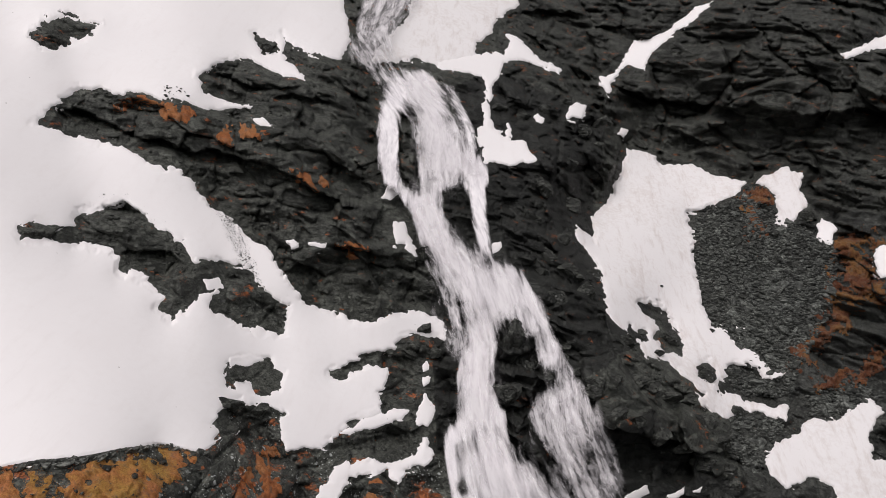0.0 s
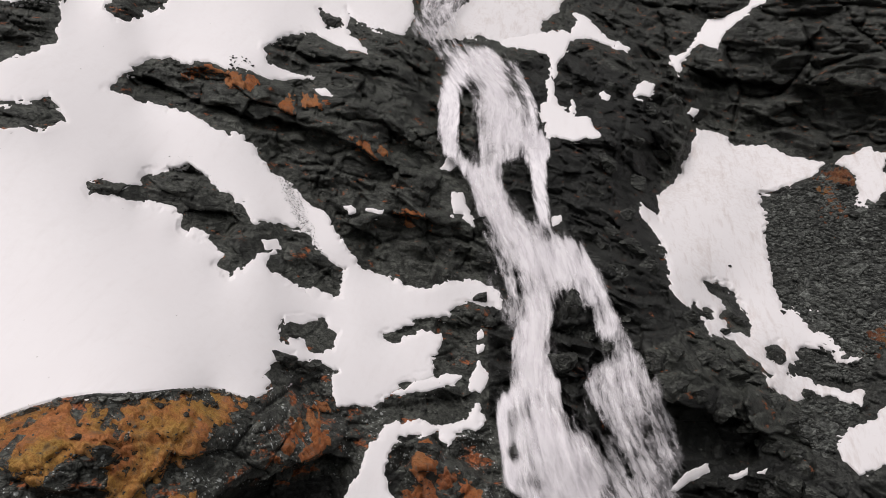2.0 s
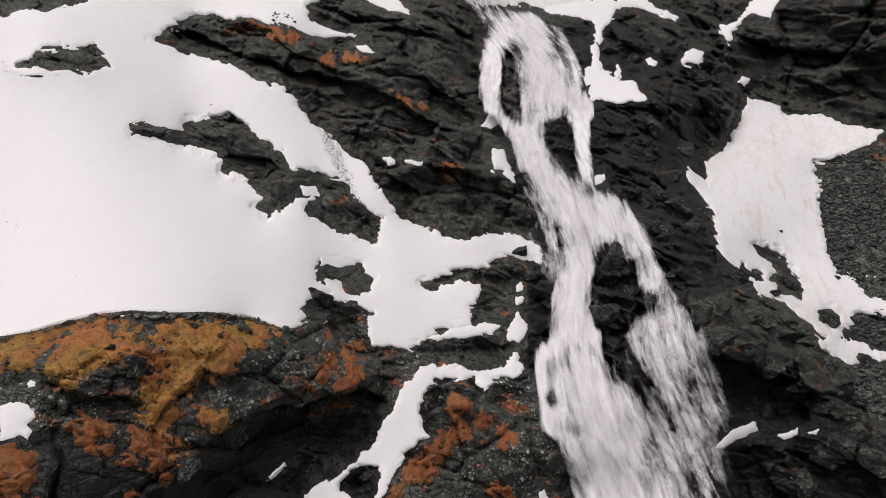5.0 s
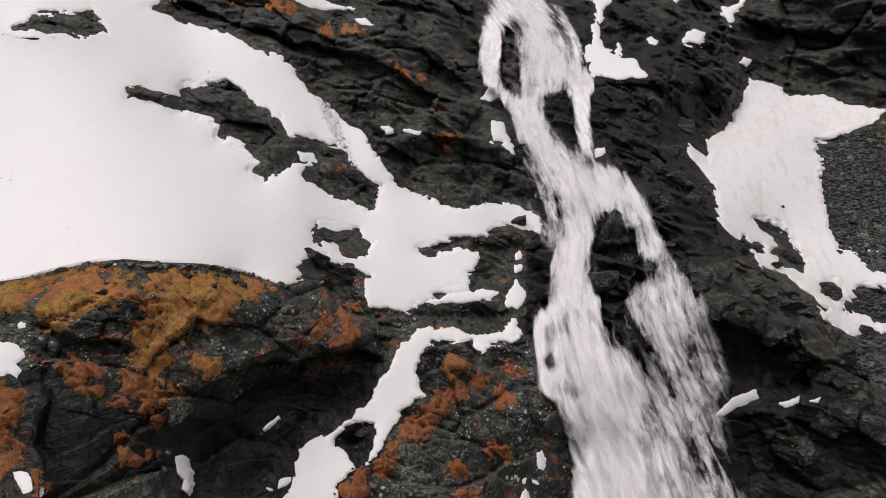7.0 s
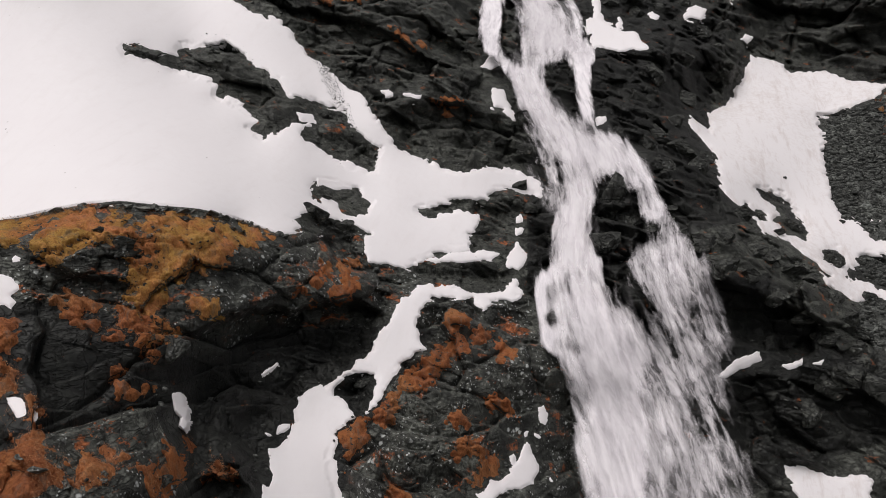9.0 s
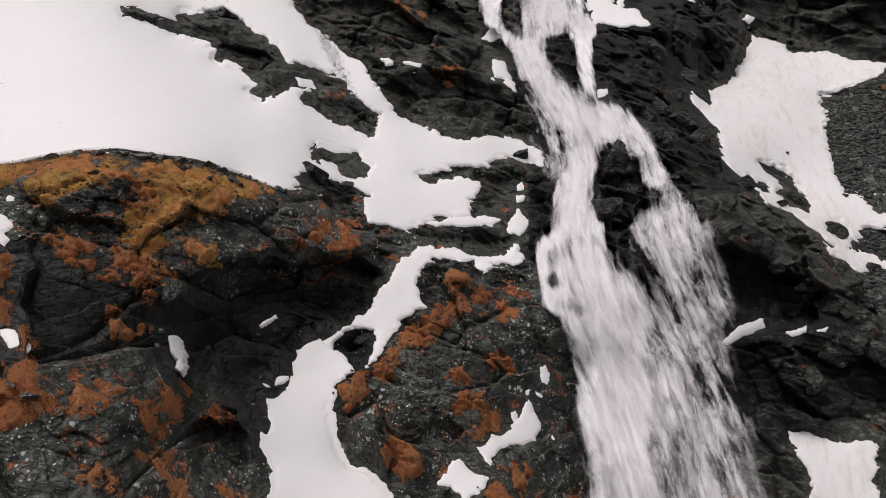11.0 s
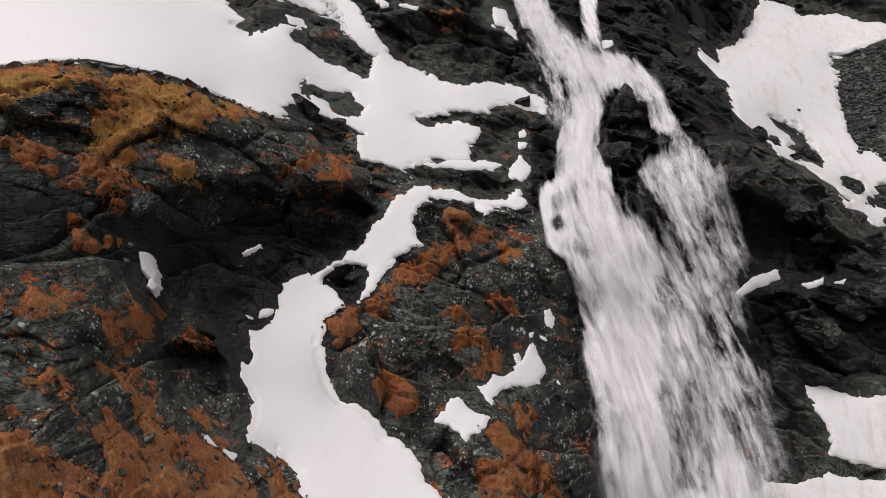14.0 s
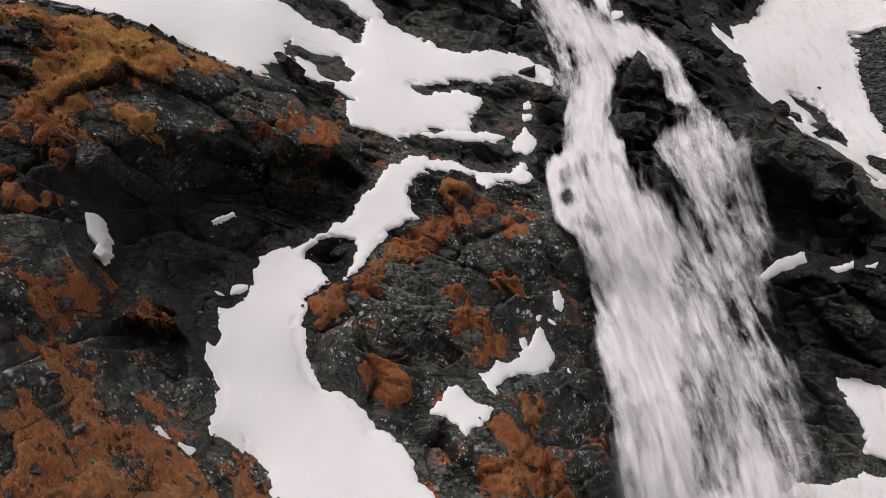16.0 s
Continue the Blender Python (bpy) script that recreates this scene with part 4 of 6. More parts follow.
STREAM['left'] = [((-1.0, 73.4, 30.7), (3.4, 73.0, 30.9)), ((-1.9, 72.2, 29.6), (2.1, 71.6, 29.8)), ((-1.8, 70.1, 28.0), (1.6, 71.8, 28.0)), ((-1.9, 69.2, 25.8), (1.7, 67.3, 26.3)), ((-1.4, 64.7, 24.3), (1.8, 63.2, 24.7)), ((-1.2, 63.5, 22.9), (2.8, 62.9, 23.3)), ((-2.0, 61.3, 22.1), (3.0, 61.0, 22.5))]
STREAM['right'] = [((3.3, 72.8, 30.9), (6.1, 75.5, 30.9)), ((4.4, 72.1, 29.3), (7.1, 73.1, 29.3)), ((5.3, 72.4, 27.6), (8.0, 73.0, 27.7)), ((6.2, 70.1, 26.2), (8.2, 70.3, 26.3)), ((6.0, 67.4, 25.4), (9.4, 69.4, 25.3)), ((5.7, 68.0, 24.2), (10.4, 68.3, 24.5)), ((5.0, 64.9, 23.1), (11.2, 67.6, 23.0)), ((4.6, 62.9, 21.8), (11.8, 67.7, 21.4)), ((5.0, 61.1, 20.7), (12.2, 66.1, 20.2)), ((6.2, 60.5, 19.7), (12.9, 66.1, 18.9))]
STREAM['apron'] = [((-2.3, 61.7, 22.3), (3.0, 60.5, 23.0)), ((-2.4, 59.5, 21.0), (4.0, 61.6, 21.0)), ((-1.9, 57.1, 20.1), (5.2, 61.1, 19.7)), ((-1.4, 55.7, 19.1), (6.3, 61.4, 18.2)), ((-1.1, 54.8, 17.9), (7.7, 62.8, 16.4)), ((0.4, 54.8, 16.7), (8.4, 61.3, 15.4)), ((1.1, 53.8, 15.7), (9.0, 61.4, 13.9)), ((1.7, 54.1, 13.8), (9.7, 59.9, 12.5)), ((1.7, 51.5, 13.2), (10.1, 60.0, 12.1)), ((2.3, 49.5, 11.1), (10.9, 59.1, 9.3)), ((2.7, 47.7, 9.1), (11.9, 57.8, 6.8)), ((3.2, 43.7, 8.2), (13.8, 56.7, 4.4)), ((3.6, 43.4, 6.1), (15.0, 54.8, 2.4)), ((4.0, 42.6, 3.6), (16.6, 53.0, 0.0))]
STREAM['veil'] = [((6.2, 61.1, 19.8), (13.0, 66.5, 19.1)), ((7.1, 62.3, 18.0), (13.2, 66.1, 17.6)), ((8.0, 62.8, 16.4), (13.1, 65.2, 16.2)), ((8.4, 61.3, 14.9), (12.9, 63.8, 14.5)), ((8.9, 60.2, 13.3), (13.4, 64.7, 12.1)), ((9.6, 59.2, 11.2), (13.3, 62.0, 10.5)), ((8.6, 57.5, 9.5), (14.3, 60.9, 9.2)), ((9.1, 54.8, 6.7), (14.7, 58.7, 6.0)), ((9.9, 53.9, 3.6), (15.7, 56.9, 3.1))]
STREAM['trickle'] = [((-5.9, 77.8, 35.6), (-4.8, 78.4, 35.6)), ((-5.5, 75.4, 33.8), (-3.7, 76.7, 33.8)), ((-4.9, 71.8, 32.1), (-2.0, 74.8, 32.1)), ((-4.1, 71.2, 29.8), (-1.0, 72.7, 29.9)), ((-3.1, 68.9, 27.5), (-1.4, 70.0, 27.5))]
STREAM['rill'] = [((-0.2, 55.0, 17.5), (0.5, 55.6, 17.4)), ((0.4, 54.5, 16.3), (1.0, 55.3, 16.1)), ((0.8, 53.3, 15.4), (1.3, 53.9, 15.2)), ((1.5, 53.9, 13.3), (1.9, 54.1, 13.3))]
KNOBS = {}
KNOBS["k1"] = [(1.8, 71.6, 29.8), (2.6, 71.9, 30.1), (4.2, 71.9, 29.3), (5.2, 71.6, 28.7), (5.4, 71.9, 26.8), (6.0, 71.0, 26.5), (5.6, 68.5, 25.4), (5.4, 67.9, 23.9), (4.9, 66.1, 23.1), (3.4, 62.6, 23.6), (2.2, 63.4, 23.7), (1.7, 64.4, 25.0), (1.6, 68.5, 26.9), (1.8, 71.3, 27.8)]
KNOBS["k2"] = [(2.7, 62.0, 23.2), (4.8, 65.3, 23.2), (4.6, 62.9, 21.8), (5.7, 61.7, 20.9), (7.0, 62.2, 19.1), (7.7, 62.8, 16.7), (6.6, 61.4, 17.2), (5.3, 60.8, 19.8), (3.8, 62.5, 20.6), (2.8, 62.6, 21.8)]
KNOBS["k3"] = [(5.9, 69.4, 25.7), (6.4, 70.4, 26.2), (7.2, 69.5, 25.9), (7.0, 67.1, 25.1), (6.0, 67.7, 24.7)]
KNOBS["k4"] = [(-1.1, 59.3, 21.5), (-0.9, 60.6, 21.6), (-0.4, 60.2, 21.3), (-0.4, 59.9, 20.7), (-0.7, 58.6, 20.4), (-1.0, 57.8, 20.8)]
KNOBS["k5"] = [(-1.1, 57.5, 19.8), (-0.4, 58.0, 19.8), (-0.4, 56.8, 19.1), (-1.0, 56.6, 19.2)]
KNOBS["k7"] = [(-0.3, 56.3, 18.6), (0.3, 56.9, 18.7), (0.6, 56.0, 17.7), (-0.1, 55.1, 17.8)]
KNOBS["k6"] = [(-11.2, 94.4, 49.8), (-9.4, 94.8, 50.3), (-8.3, 89.4, 45.6), (-8.0, 86.7, 43.2), (-6.9, 85.8, 42.1), (-8.0, 83.9, 42.0), (-9.3, 82.8, 42.7), (-10.1, 86.0, 44.1)]
KNOBS["k8"] = [(-11.5, 97.8, 51.9), (-10.7, 99.2, 52.7), (-9.4, 98.7, 51.8), (-9.2, 95.4, 50.5), (-11.1, 96.2, 50.5)]
DIRT = {}
DIRT["gap"] = [(5.9, 60.5, 15.2), (7.2, 61.4, 16.4), (8.1, 59.1, 13.7), (9.4, 59.0, 10.0), (10.4, 56.7, 7.0), (11.0, 55.1, 4.7), (9.8, 52.8, 2.6), (7.6, 50.4, 3.4), (7.1, 52.2, 6.0), (6.6, 54.3, 9.5), (6.3, 58.2, 12.2)]
DIRT["d1"] = [(-25.0, 67.3, 40.8), (-24.0, 68.2, 40.8), (-21.8, 66.4, 37.9), (-19.4, 63.5, 34.4), (-18.3, 62.8, 33.0), (-19.0, 62.5, 33.2), (-21.4, 63.9, 35.7), (-23.5, 65.7, 38.3)]
DIRT["d2"] = [(-32.9, 73.6, 51.9), (-31.0, 74.8, 51.8), (-29.9, 75.5, 51.2), (-31.4, 73.0, 50.7), (-32.5, 73.1, 51.3)]
DIRT["d3"] = [(-33.3, 61.7, 41.5), (-31.3, 63.0, 41.9), (-29.5, 62.7, 40.7), (-26.7, 62.6, 38.9), (-26.8, 61.6, 38.3), (-30.6, 61.7, 40.5)]
BROWS = []
BROWS.append((1.8, 8, [(-39.6, 66.3, 49.2), (-34.3, 68.1, 47.5), (-27.5, 70.6, 45.8), (-21.4, 73.3, 45.0), (-16.5, 72.6, 41.8), (-12.5, 75.8, 40.1)]))
BROWS.append((1.8, 6, [(-17.2, 67.1, 36.6), (-12.6, 70.6, 36.9), (-7.6, 74.9, 35.7), (-5.6, 77.6, 35.9)]))
BROWS.append((3.2, 10, [(20.5, 126.2, 57.9), (25.9, 125.6, 56.0), (34.3, 122.8, 54.3), (39.9, 118.6, 54.8), (45.6, 113.5, 53.1), (51.4, 112.5, 53.9), (59.4, 112.6, 53.2)]))
BROWS.append((3.5, 10, [(-17.5, 32.9, 22.4), (-17.0, 34.5, 22.6), (-16.7, 36.8, 22.7), (-15.7, 41.5, 22.8), (-14.7, 43.7, 22.1), (-13.0, 47.6, 22.1), (-11.5, 49.0, 21.3)]))
BROWS.append((3.4, 5, [(-15.3, 30.3, 16.2), (-15.2, 32.4, 15.8), (-14.7, 33.9, 15.3), (-13.6, 33.8, 14.1)]))
BROWS.append((1.2, 6, [(11.1, 65.6, 23.2), (14.8, 65.4, 21.1), (21.1, 69.4, 18.7), (26.1, 72.5, 17.0)]))
BROWS.append((1.8, 7, [(0.1, 92.8, 44.7), (5.7, 96.2, 45.1), (11.3, 102.1, 44.9), (18.1, 112.1, 43.8)]))
BROWS.append((1, 3, [(-7.8, 36.7, 11.2), (-6.6, 36.9, 11.1), (-5.4, 37.1, 10.7)]))
BROWS.append((1.7, 6, [(10.1, 66.6, 24.1), (13.6, 65.6, 22.1), (19.2, 67.7, 19.3), (23.7, 70.4, 17.0)]))
BROWS.append((1.5, 8, [(13.3, 64.1, 14.6), (18.4, 65.8, 14.2), (22.9, 66.2, 13.5), (27.3, 66.7, 13.2)]))
BROWS.append((1.6, 6, [(0.7, 131.0, 70.4), (12.9, 140.7, 72.3), (23.2, 141.7, 72.1)]))
BROWS.append((1.2, 4, [(-25.8, 31.0, 26.7), (-22.9, 32.0, 25.6), (-20.1, 34.0, 24.7)]))
BROWS.append((1.3, 4, [(-13.3, 48.5, 22.8), (-11.4, 50.6, 21.9), (-8.8, 52.3, 21.0), (-7.6, 52.5, 20.4)]))
BROWS.append((1.2, 5, [(-30.2, 78.7, 53.3), (-24.6, 82.2, 52.2), (-17.5, 88.1, 52.4)]))
BROWS.append((1.2, 4, [(-3.7, 66.6, 25.7), (-1.5, 67.0, 25.5), (-0.7, 66.4, 24.9)]))
BROWS.append((1.4, 5, [(1.9, 107.9, 53.6), (9.4, 111.5, 52.7), (16.8, 117.7, 52.8)]))
BOULDERS = [(21.5, 84.0, 25.2, 3.48, 0.8), (17.3, 80.8, 26.8, 1.66, 0.5), (18.9, 79.2, 25.0, 1.89, 0.7), (38.5, 102.2, 36.3, 2.97, 0.5), (43.5, 104.1, 38.6, 3.23, 0.8), (32.0, 93.0, 29.0, 1.35, 0.8), (27.1, 88.2, 25.6, 0.99, 0.8), (32.5, 99.1, 33.0, 1.42, 0.7), (28.8, 109.4, 38.1, 1.20, 0.5), (22.1, 93.5, 30.1, 0.59, 0.8), (24.5, 81.4, 22.9, 1.98, 0.8), (27.6, 82.9, 22.1, 1.63, 0.7), (-13.8, 104.4, 57.8, 1.61, 1), (-14.8, 99.7, 55.6, 1.08, 0.7), (-13.9, 99.7, 54.9, 1.23, 0.5), (10.7, 67.9, 24.8, 2.11, 0.9), (6.6, 68.2, 25.5, 1.89, 1), (8.3, 71.0, 27.4, 1.85, 0.5)]
BOULDERS += [(-0.2, 55.6, 18.3, 1.12, 1), (-0.7, 61.6, 21.6, 1.22, 0.9), (0.2, 55.9, 18.3, 1.08, 1), (-6.8, 104.7, 55.1, 2.40, 0.6), (-0.9, 95.5, 46.6, 1.31, 0.7), (3.2, 69.7, 28.6, 3.19, 1.5), (4.3, 68.1, 26.1, 2.93, 1.3), (2.7, 66.5, 24.5, 3.08, 1.2), (-18.2, 54.1, 28.2, 1.31, 0.5), (-22.7, 34.1, 27.1, 1.10, 0.6), (-21.9, 35.0, 27.6, 0.65, 0.5), (-17.8, 50.7, 27.3, 2.54, 0.6), (-16.1, 52.7, 26.1, 2.17, 0.7), (-14.9, 42.8, 21.6, 1.65, 1), (-7.0, 53.3, 20.4, 2.49, 0.7), (-5.4, 54.0, 20.0, 1.68, 0.8), (-11.5, 43.6, 17.3, 1.46, 0.7), (-19.8, 37.1, 27.7, 0.95, 0.5)]
BOULDERS += [(-18.9, 38.3, 26.9, 1.01, 0.7), (-18.4, 39.6, 27.0, 1.04, 0.7), (-18.1, 40.4, 26.7, 0.88, 0.6), (-18.2, 36.2, 24.7, 0.69, 0.7), (-17.5, 32.6, 21.8, 1.67, 1.1), (-14.9, 42.9, 21.8, 1.47, 0.9), (-21.6, 34.8, 26.6, 1.36, 0.5), (-15.5, 28.6, 16.9, 0.84, 1.1), (-15.1, 26.8, 16.5, 0.71, 1), (-14.6, 32.2, 15.0, 0.92, 1), (-15.6, 34.2, 16.3, 0.64, 0.8), (-14.0, 32.0, 14.2, 1.14, 1.2), (-11.8, 23.0, 13.9, 0.60, 0.6), (-11.5, 23.6, 13.3, 0.68, 0.7), (-31.8, 73.9, 51.6, 0.49, 0.5), (-30.9, 74.2, 51.3, 0.55, 0.5), (-30.3, 74.5, 51.0, 0.49, 0.6), (-31.9, 72.9, 50.9, 0.43, 0.6)]
BOULDERS += [(-27.2, 90.9, 58.3, 1.90, 0.7), (-29.0, 91.9, 59.9, 0.74, 0.7), (6.3, 79.1, 33.0, 2.61, 0.85), (7.7, 76.7, 31.5, 2.89, 0.85), (9.7, 83.3, 33.1, 3.76, 0.7), (10.9, 80.3, 31.3, 2.79, 1), (12.7, 85.8, 32.3, 2.59, 1), (7.4, 83.8, 34.7, 2.52, 0.85), (9.2, 88.9, 36.1, 3.08, 1), (10.9, 97.5, 39.4, 3.83, 0.7), (14.5, 106.7, 43.4, 4.06, 0.7), (15.9, 110.4, 47.2, 3.88, 0.85), (17.1, 115.7, 50.8, 3.91, 0.85), (13.2, 110.2, 49.7, 4.22, 0.7), (10.2, 100.2, 44.5, 4.26, 0.7), (7.0, 93.1, 41.9, 3.52, 0.85), (5.0, 86.9, 38.5, 3.01, 1), (8.1, 69.9, 26.7, 1.90, 0.7)]
BOULDERS += [(9.2, 68.7, 25.5, 1.66, 0.85), (11.0, 67.8, 24.7, 2.26, 1), (12.9, 70.0, 25.1, 2.66, 0.7), (15.1, 70.7, 24.2, 3.24, 0.7), (16.9, 71.2, 23.3, 2.85, 0.7), (18.7, 71.4, 22.4, 3.31, 0.7), (20.6, 72.5, 21.5, 2.94, 0.7), (22.5, 73.0, 19.8, 3.21, 1), (24.1, 72.3, 18.1, 2.87, 0.85), (27.3, 78.1, 19.3, 2.73, 0.85), (27.2, 74.5, 17.7, 2.86, 0.7), (17.5, 80.2, 26.4, 1.59, 0.7), (15.0, 77.2, 26.9, 2.35, 0.85), (6.6, 68.1, 25.4, 1.54, 0.7), (24.4, 69.9, 16.2, 2.46, 0.85), (24.8, 81.0, 22.6, 2.53, 0.85), (-5.3, 69.5, 28.9, 2.10, 0.85), (-4.2, 68.2, 27.1, 2.27, 0.85)]
BOULDERS += [(-2.3, 65.8, 24.8, 1.99, 0.7), (-5.5, 73.5, 32.6, 2.22, 0.7), (-6.4, 76.1, 35.5, 2.65, 1), (-4.0, 73.0, 31.2, 1.65, 0.7), (4.4, 105.8, 51.1, 3.24, 0.85), (7.7, 110.0, 52.5, 3.03, 1), (11.3, 114.7, 54.0, 3.52, 0.7), (1.1, 105.7, 52.4, 2.92, 0.7), (14.4, 66.2, 22.2, 2.24, 1), (12.8, 66.2, 23.0, 2.53, 1), (16.9, 66.5, 20.7, 2.58, 0.7), (19.2, 67.5, 19.0, 2.43, 0.7), (21.6, 68.8, 17.2, 2.72, 0.7), (23.3, 67.0, 14.3, 3.24, 0.85), (21.2, 65.9, 13.6, 2.86, 0.85), (25.2, 66.8, 13.7, 3.27, 1), (19.5, 64.6, 11.7, 2.61, 1)]


def smooth(t):
    t = np.clip(t, 0, 1)
    return t * t * (3 - 2 * t)


# Bearings and rises are tangents from a station over the valley.
STATION = (2.6, -2.0, 33.0)
TAB_A, TAB_B = np.arange(-1.5, 1.301, 0.01), np.arange(-1.3, 0.7501, 0.01)


def contour_table():
    levels = sorted(CONTOURS)
    rows = np.array([np.interp(TAB_A, *np.array(c).T) for _, c in levels])
    tab = np.array([np.interp(TAB_B, [b for b, _ in levels], col) for col in rows.T]).T
    k = np.exp(-np.arange(-5, 6) ** 2 / 2 / 1.3**2)
    k /= k.sum()
    for ax in (0, 1):
        p = np.pad(tab, [(5, 5) if i == ax else (0, 0) for i in (0, 1)], mode="edge")
        tab = sum(k[i] * np.take(p, range(i, i + tab.shape[ax]), axis=ax) for i in range(11))
    return tab


TABLE = contour_table()
RIM_A, RIM_B = np.array(RIM).T


def distance(a, b):
    """How far the smooth mountainside lies from the station, along y."""
    u, v = np.clip((a + 1.5) * 100, 0, len(TAB_A) - 1.001), np.clip((b + 1.3) * 100, 0, len(TAB_B) - 1.001)
    i, j = v.astype(int), u.astype(int)
    p, q = v - i, u - j
    d = TABLE[i, j] * (1 - p) * (1 - q) + TABLE[i, j + 1] * (1 - p) * q + TABLE[i + 1, j] * p * (1 - q) + TABLE[i + 1, j + 1] * p * q
    # the knoll's level top, behind its rim
    up = b - np.interp(a, RIM_A, RIM_B)
    d = d * (1 + 0.052 * smooth((-0.42 - a) / 0.08) * smooth((up + 0.05) / 0.05) * (1 - smooth((up - 0.01) / 0.04)))
    return d * np.exp(0.32 * smooth((-0.40 - a) / 0.2) * (1 - 0.5 * smooth((-0.62 - a) / 0.25)) * smooth(up / 0.035))


def place(a, b, d):
    return np.stack([STATION[0] + a * d, STATION[1] + d, STATION[2] + b * d], -1)


def bearing(points):
    p = np.asarray(points, float) - STATION
    return p[..., 0] / p[..., 1], p[..., 2] / p[..., 1]


def mixed(h):
    h = (h ^ (h >> np.uint32(15))) * np.uint32(2246822519)
    h = (h ^ (h >> np.uint32(13))) * np.uint32(3266489917)
    return ((h ^ (h >> np.uint32(16))) & np.uint32(0xFFFFFF)).astype(np.float32) / np.float32(16777215)


def hashed(u, v, seed):
    return mixed(u.astype(np.uint32) * np.uint32(374761393) ^ v.astype(np.uint32) * np.uint32(668265263) ^ np.uint32(seed * 7919 + 17))


def noise3(p, scale, seed):
    q = (p * scale).astype(np.float32)
    i = np.floor(q)
    f = q - i
    f = f * f * (3 - 2 * f)
    i = i.astype(np.int32).astype(np.uint32)
    turn = [(c * np.uint32(k), (c + np.uint32(1)) * np.uint32(k)) for c, k in zip(np.moveaxis(i, -1, 0), (374761393, 668265263, 2654435761))]
    salt = np.uint32(seed * 7919 + 17)
    fx, fy, fz = np.moveaxis(f, -1, 0)
    planes = []
    for dz in (0, 1):
        lines = []
        for dy in (0, 1):
            yz = turn[1][dy] ^ turn[2][dz] ^ salt
            lo, hi = mixed(turn[0][0] ^ yz), mixed(turn[0][1] ^ yz)
            lines.append(lo + (hi - lo) * fx)
        planes.append(lines[0] + (lines[1] - lines[0]) * fy)
    return (planes[0] + (planes[1] - planes[0]) * fz) * 2 - 1


def fbm(p, scale, octaves, seed, gain=0.5):
    total, amp = 0, 1.0
    for k in range(octaves):
        total = total + amp * noise3(p, scale * 2.03**k, seed + k)
        amp *= gain
    return total


def blocks(u, v, seed):
    """Broken rock: each cell of an uneven pattern of slabs is a tilted face, with a joint round it. Returns face height, joint and a tint for each slab."""
    u, v = u.astype(np.float32), v.astype(np.float32)
    iu, iv = np.floor(u).astype(np.int32), np.floor(v).astype(np.int32)
    best = np.full(u.shape, 1e9, np.float32)
    second, height, tint = best.copy(), np.zeros(u.shape, np.float32), np.zeros(u.shape, np.float32)
    for du in (-1, 0, 1):
        for dv in (-1, 0, 1):
            cu, cv = iu + du, iv + dv
            ru, rv = u - cu - hashed(cu, cv, seed), v - cv - hashed(cu, cv, seed + 1)
            d = np.maximum(np.abs(ru), np.abs(rv)) + 0.35 * np.minimum(np.abs(ru), np.abs(rv))
            face = (hashed(cu, cv, seed + 2) - 0.5) + ru * (hashed(cu, cv, seed + 3) - 0.5) * 1.1 + rv * (hashed(cu, cv, seed + 4) * 0.9 + 0.05)
            nearer = d < best
            second = np.where(nearer, best, np.minimum(second, d))
            height = np.where(nearer, face, height)
            tint = np.where(nearer, hashed(cu, cv, seed + 5), tint)
            best = np.minimum(best, d)
    return height, np.clip(1 - (second - best) / 0.1, 0, 1), tint


def spacing(lo, hi, step, far_lo, far_hi, coarse):
    left = np.arange(far_lo, lo - coarse / 2, coarse)
    return np.r_[left, np.arange(lo, hi, step), np.arange(hi, far_hi, coarse)]


GRID_A = spacing(-0.9, 0.56, STEP, -1.48, 1.28, 0.02)
GRID_B = spacing(-0.8, 0.42, STEP, -1.28, 0.74, 0.02)
AA, BB = np.meshgrid(GRID_A, GRID_B)
DD = distance(AA, BB)
PP = place(AA, BB, DD)
FINE = fbm(PP, 3.1, 2, 15)
MID = fbm(PP, 0.9, 3, 91)
SLOW = fbm(PP, 0.2, 3, 81)
# edges are ragged along the slope alone, not across the knoll's level top
up = BB - np.interp(AA, RIM_A, RIM_B)
calm = 1 - 0.85 * smooth(1 - np.abs(up - 0.005) / 0.012) * smooth((-0.40 - AA) / 0.1)
RAGGED = (0.55 * fbm(PP, 0.55, 3, 11) + 0.26 * FINE) * calm * np.clip(DD / 70, 0.4, 1.0)


# broken rock relief: beds dip gently to the right
DIP = radians(-14)
U = PP[..., 0] * math.cos(DIP) + PP[..., 2] * math.sin(DIP) + 0.35 * PP[..., 1]
V = PP[..., 2] * math.cos(DIP) - PP[..., 0] * math.sin(DIP) + 0.15 * PP[..., 1]
warp = fbm(PP, 0.16, 3, 31)
warp2 = fbm(PP, 0.5, 3, 35)
h1, c1, t1 = blocks(U / 5.5 + 0.2 * warp, V / 3.0 + 0.16 * warp, 41)
h2, c2, t2 = blocks(U / 2.3 + 0.1 * warp2, V / 1.05 + 0.08 * warp2, 51)
h3, c3, t3 = blocks(U / 0.85 + 0.12 * warp2, V / 0.42 + 0.1 * warp2, 61)
FRAY = (0.3 * h2 + 0.12 * h3 + 0.16 * fbm(PP, 1.3, 3, 17) + 0.03 * noise3(PP, 6.0, 19)) * calm * np.clip(DD / 60, 0.5, 1.0)


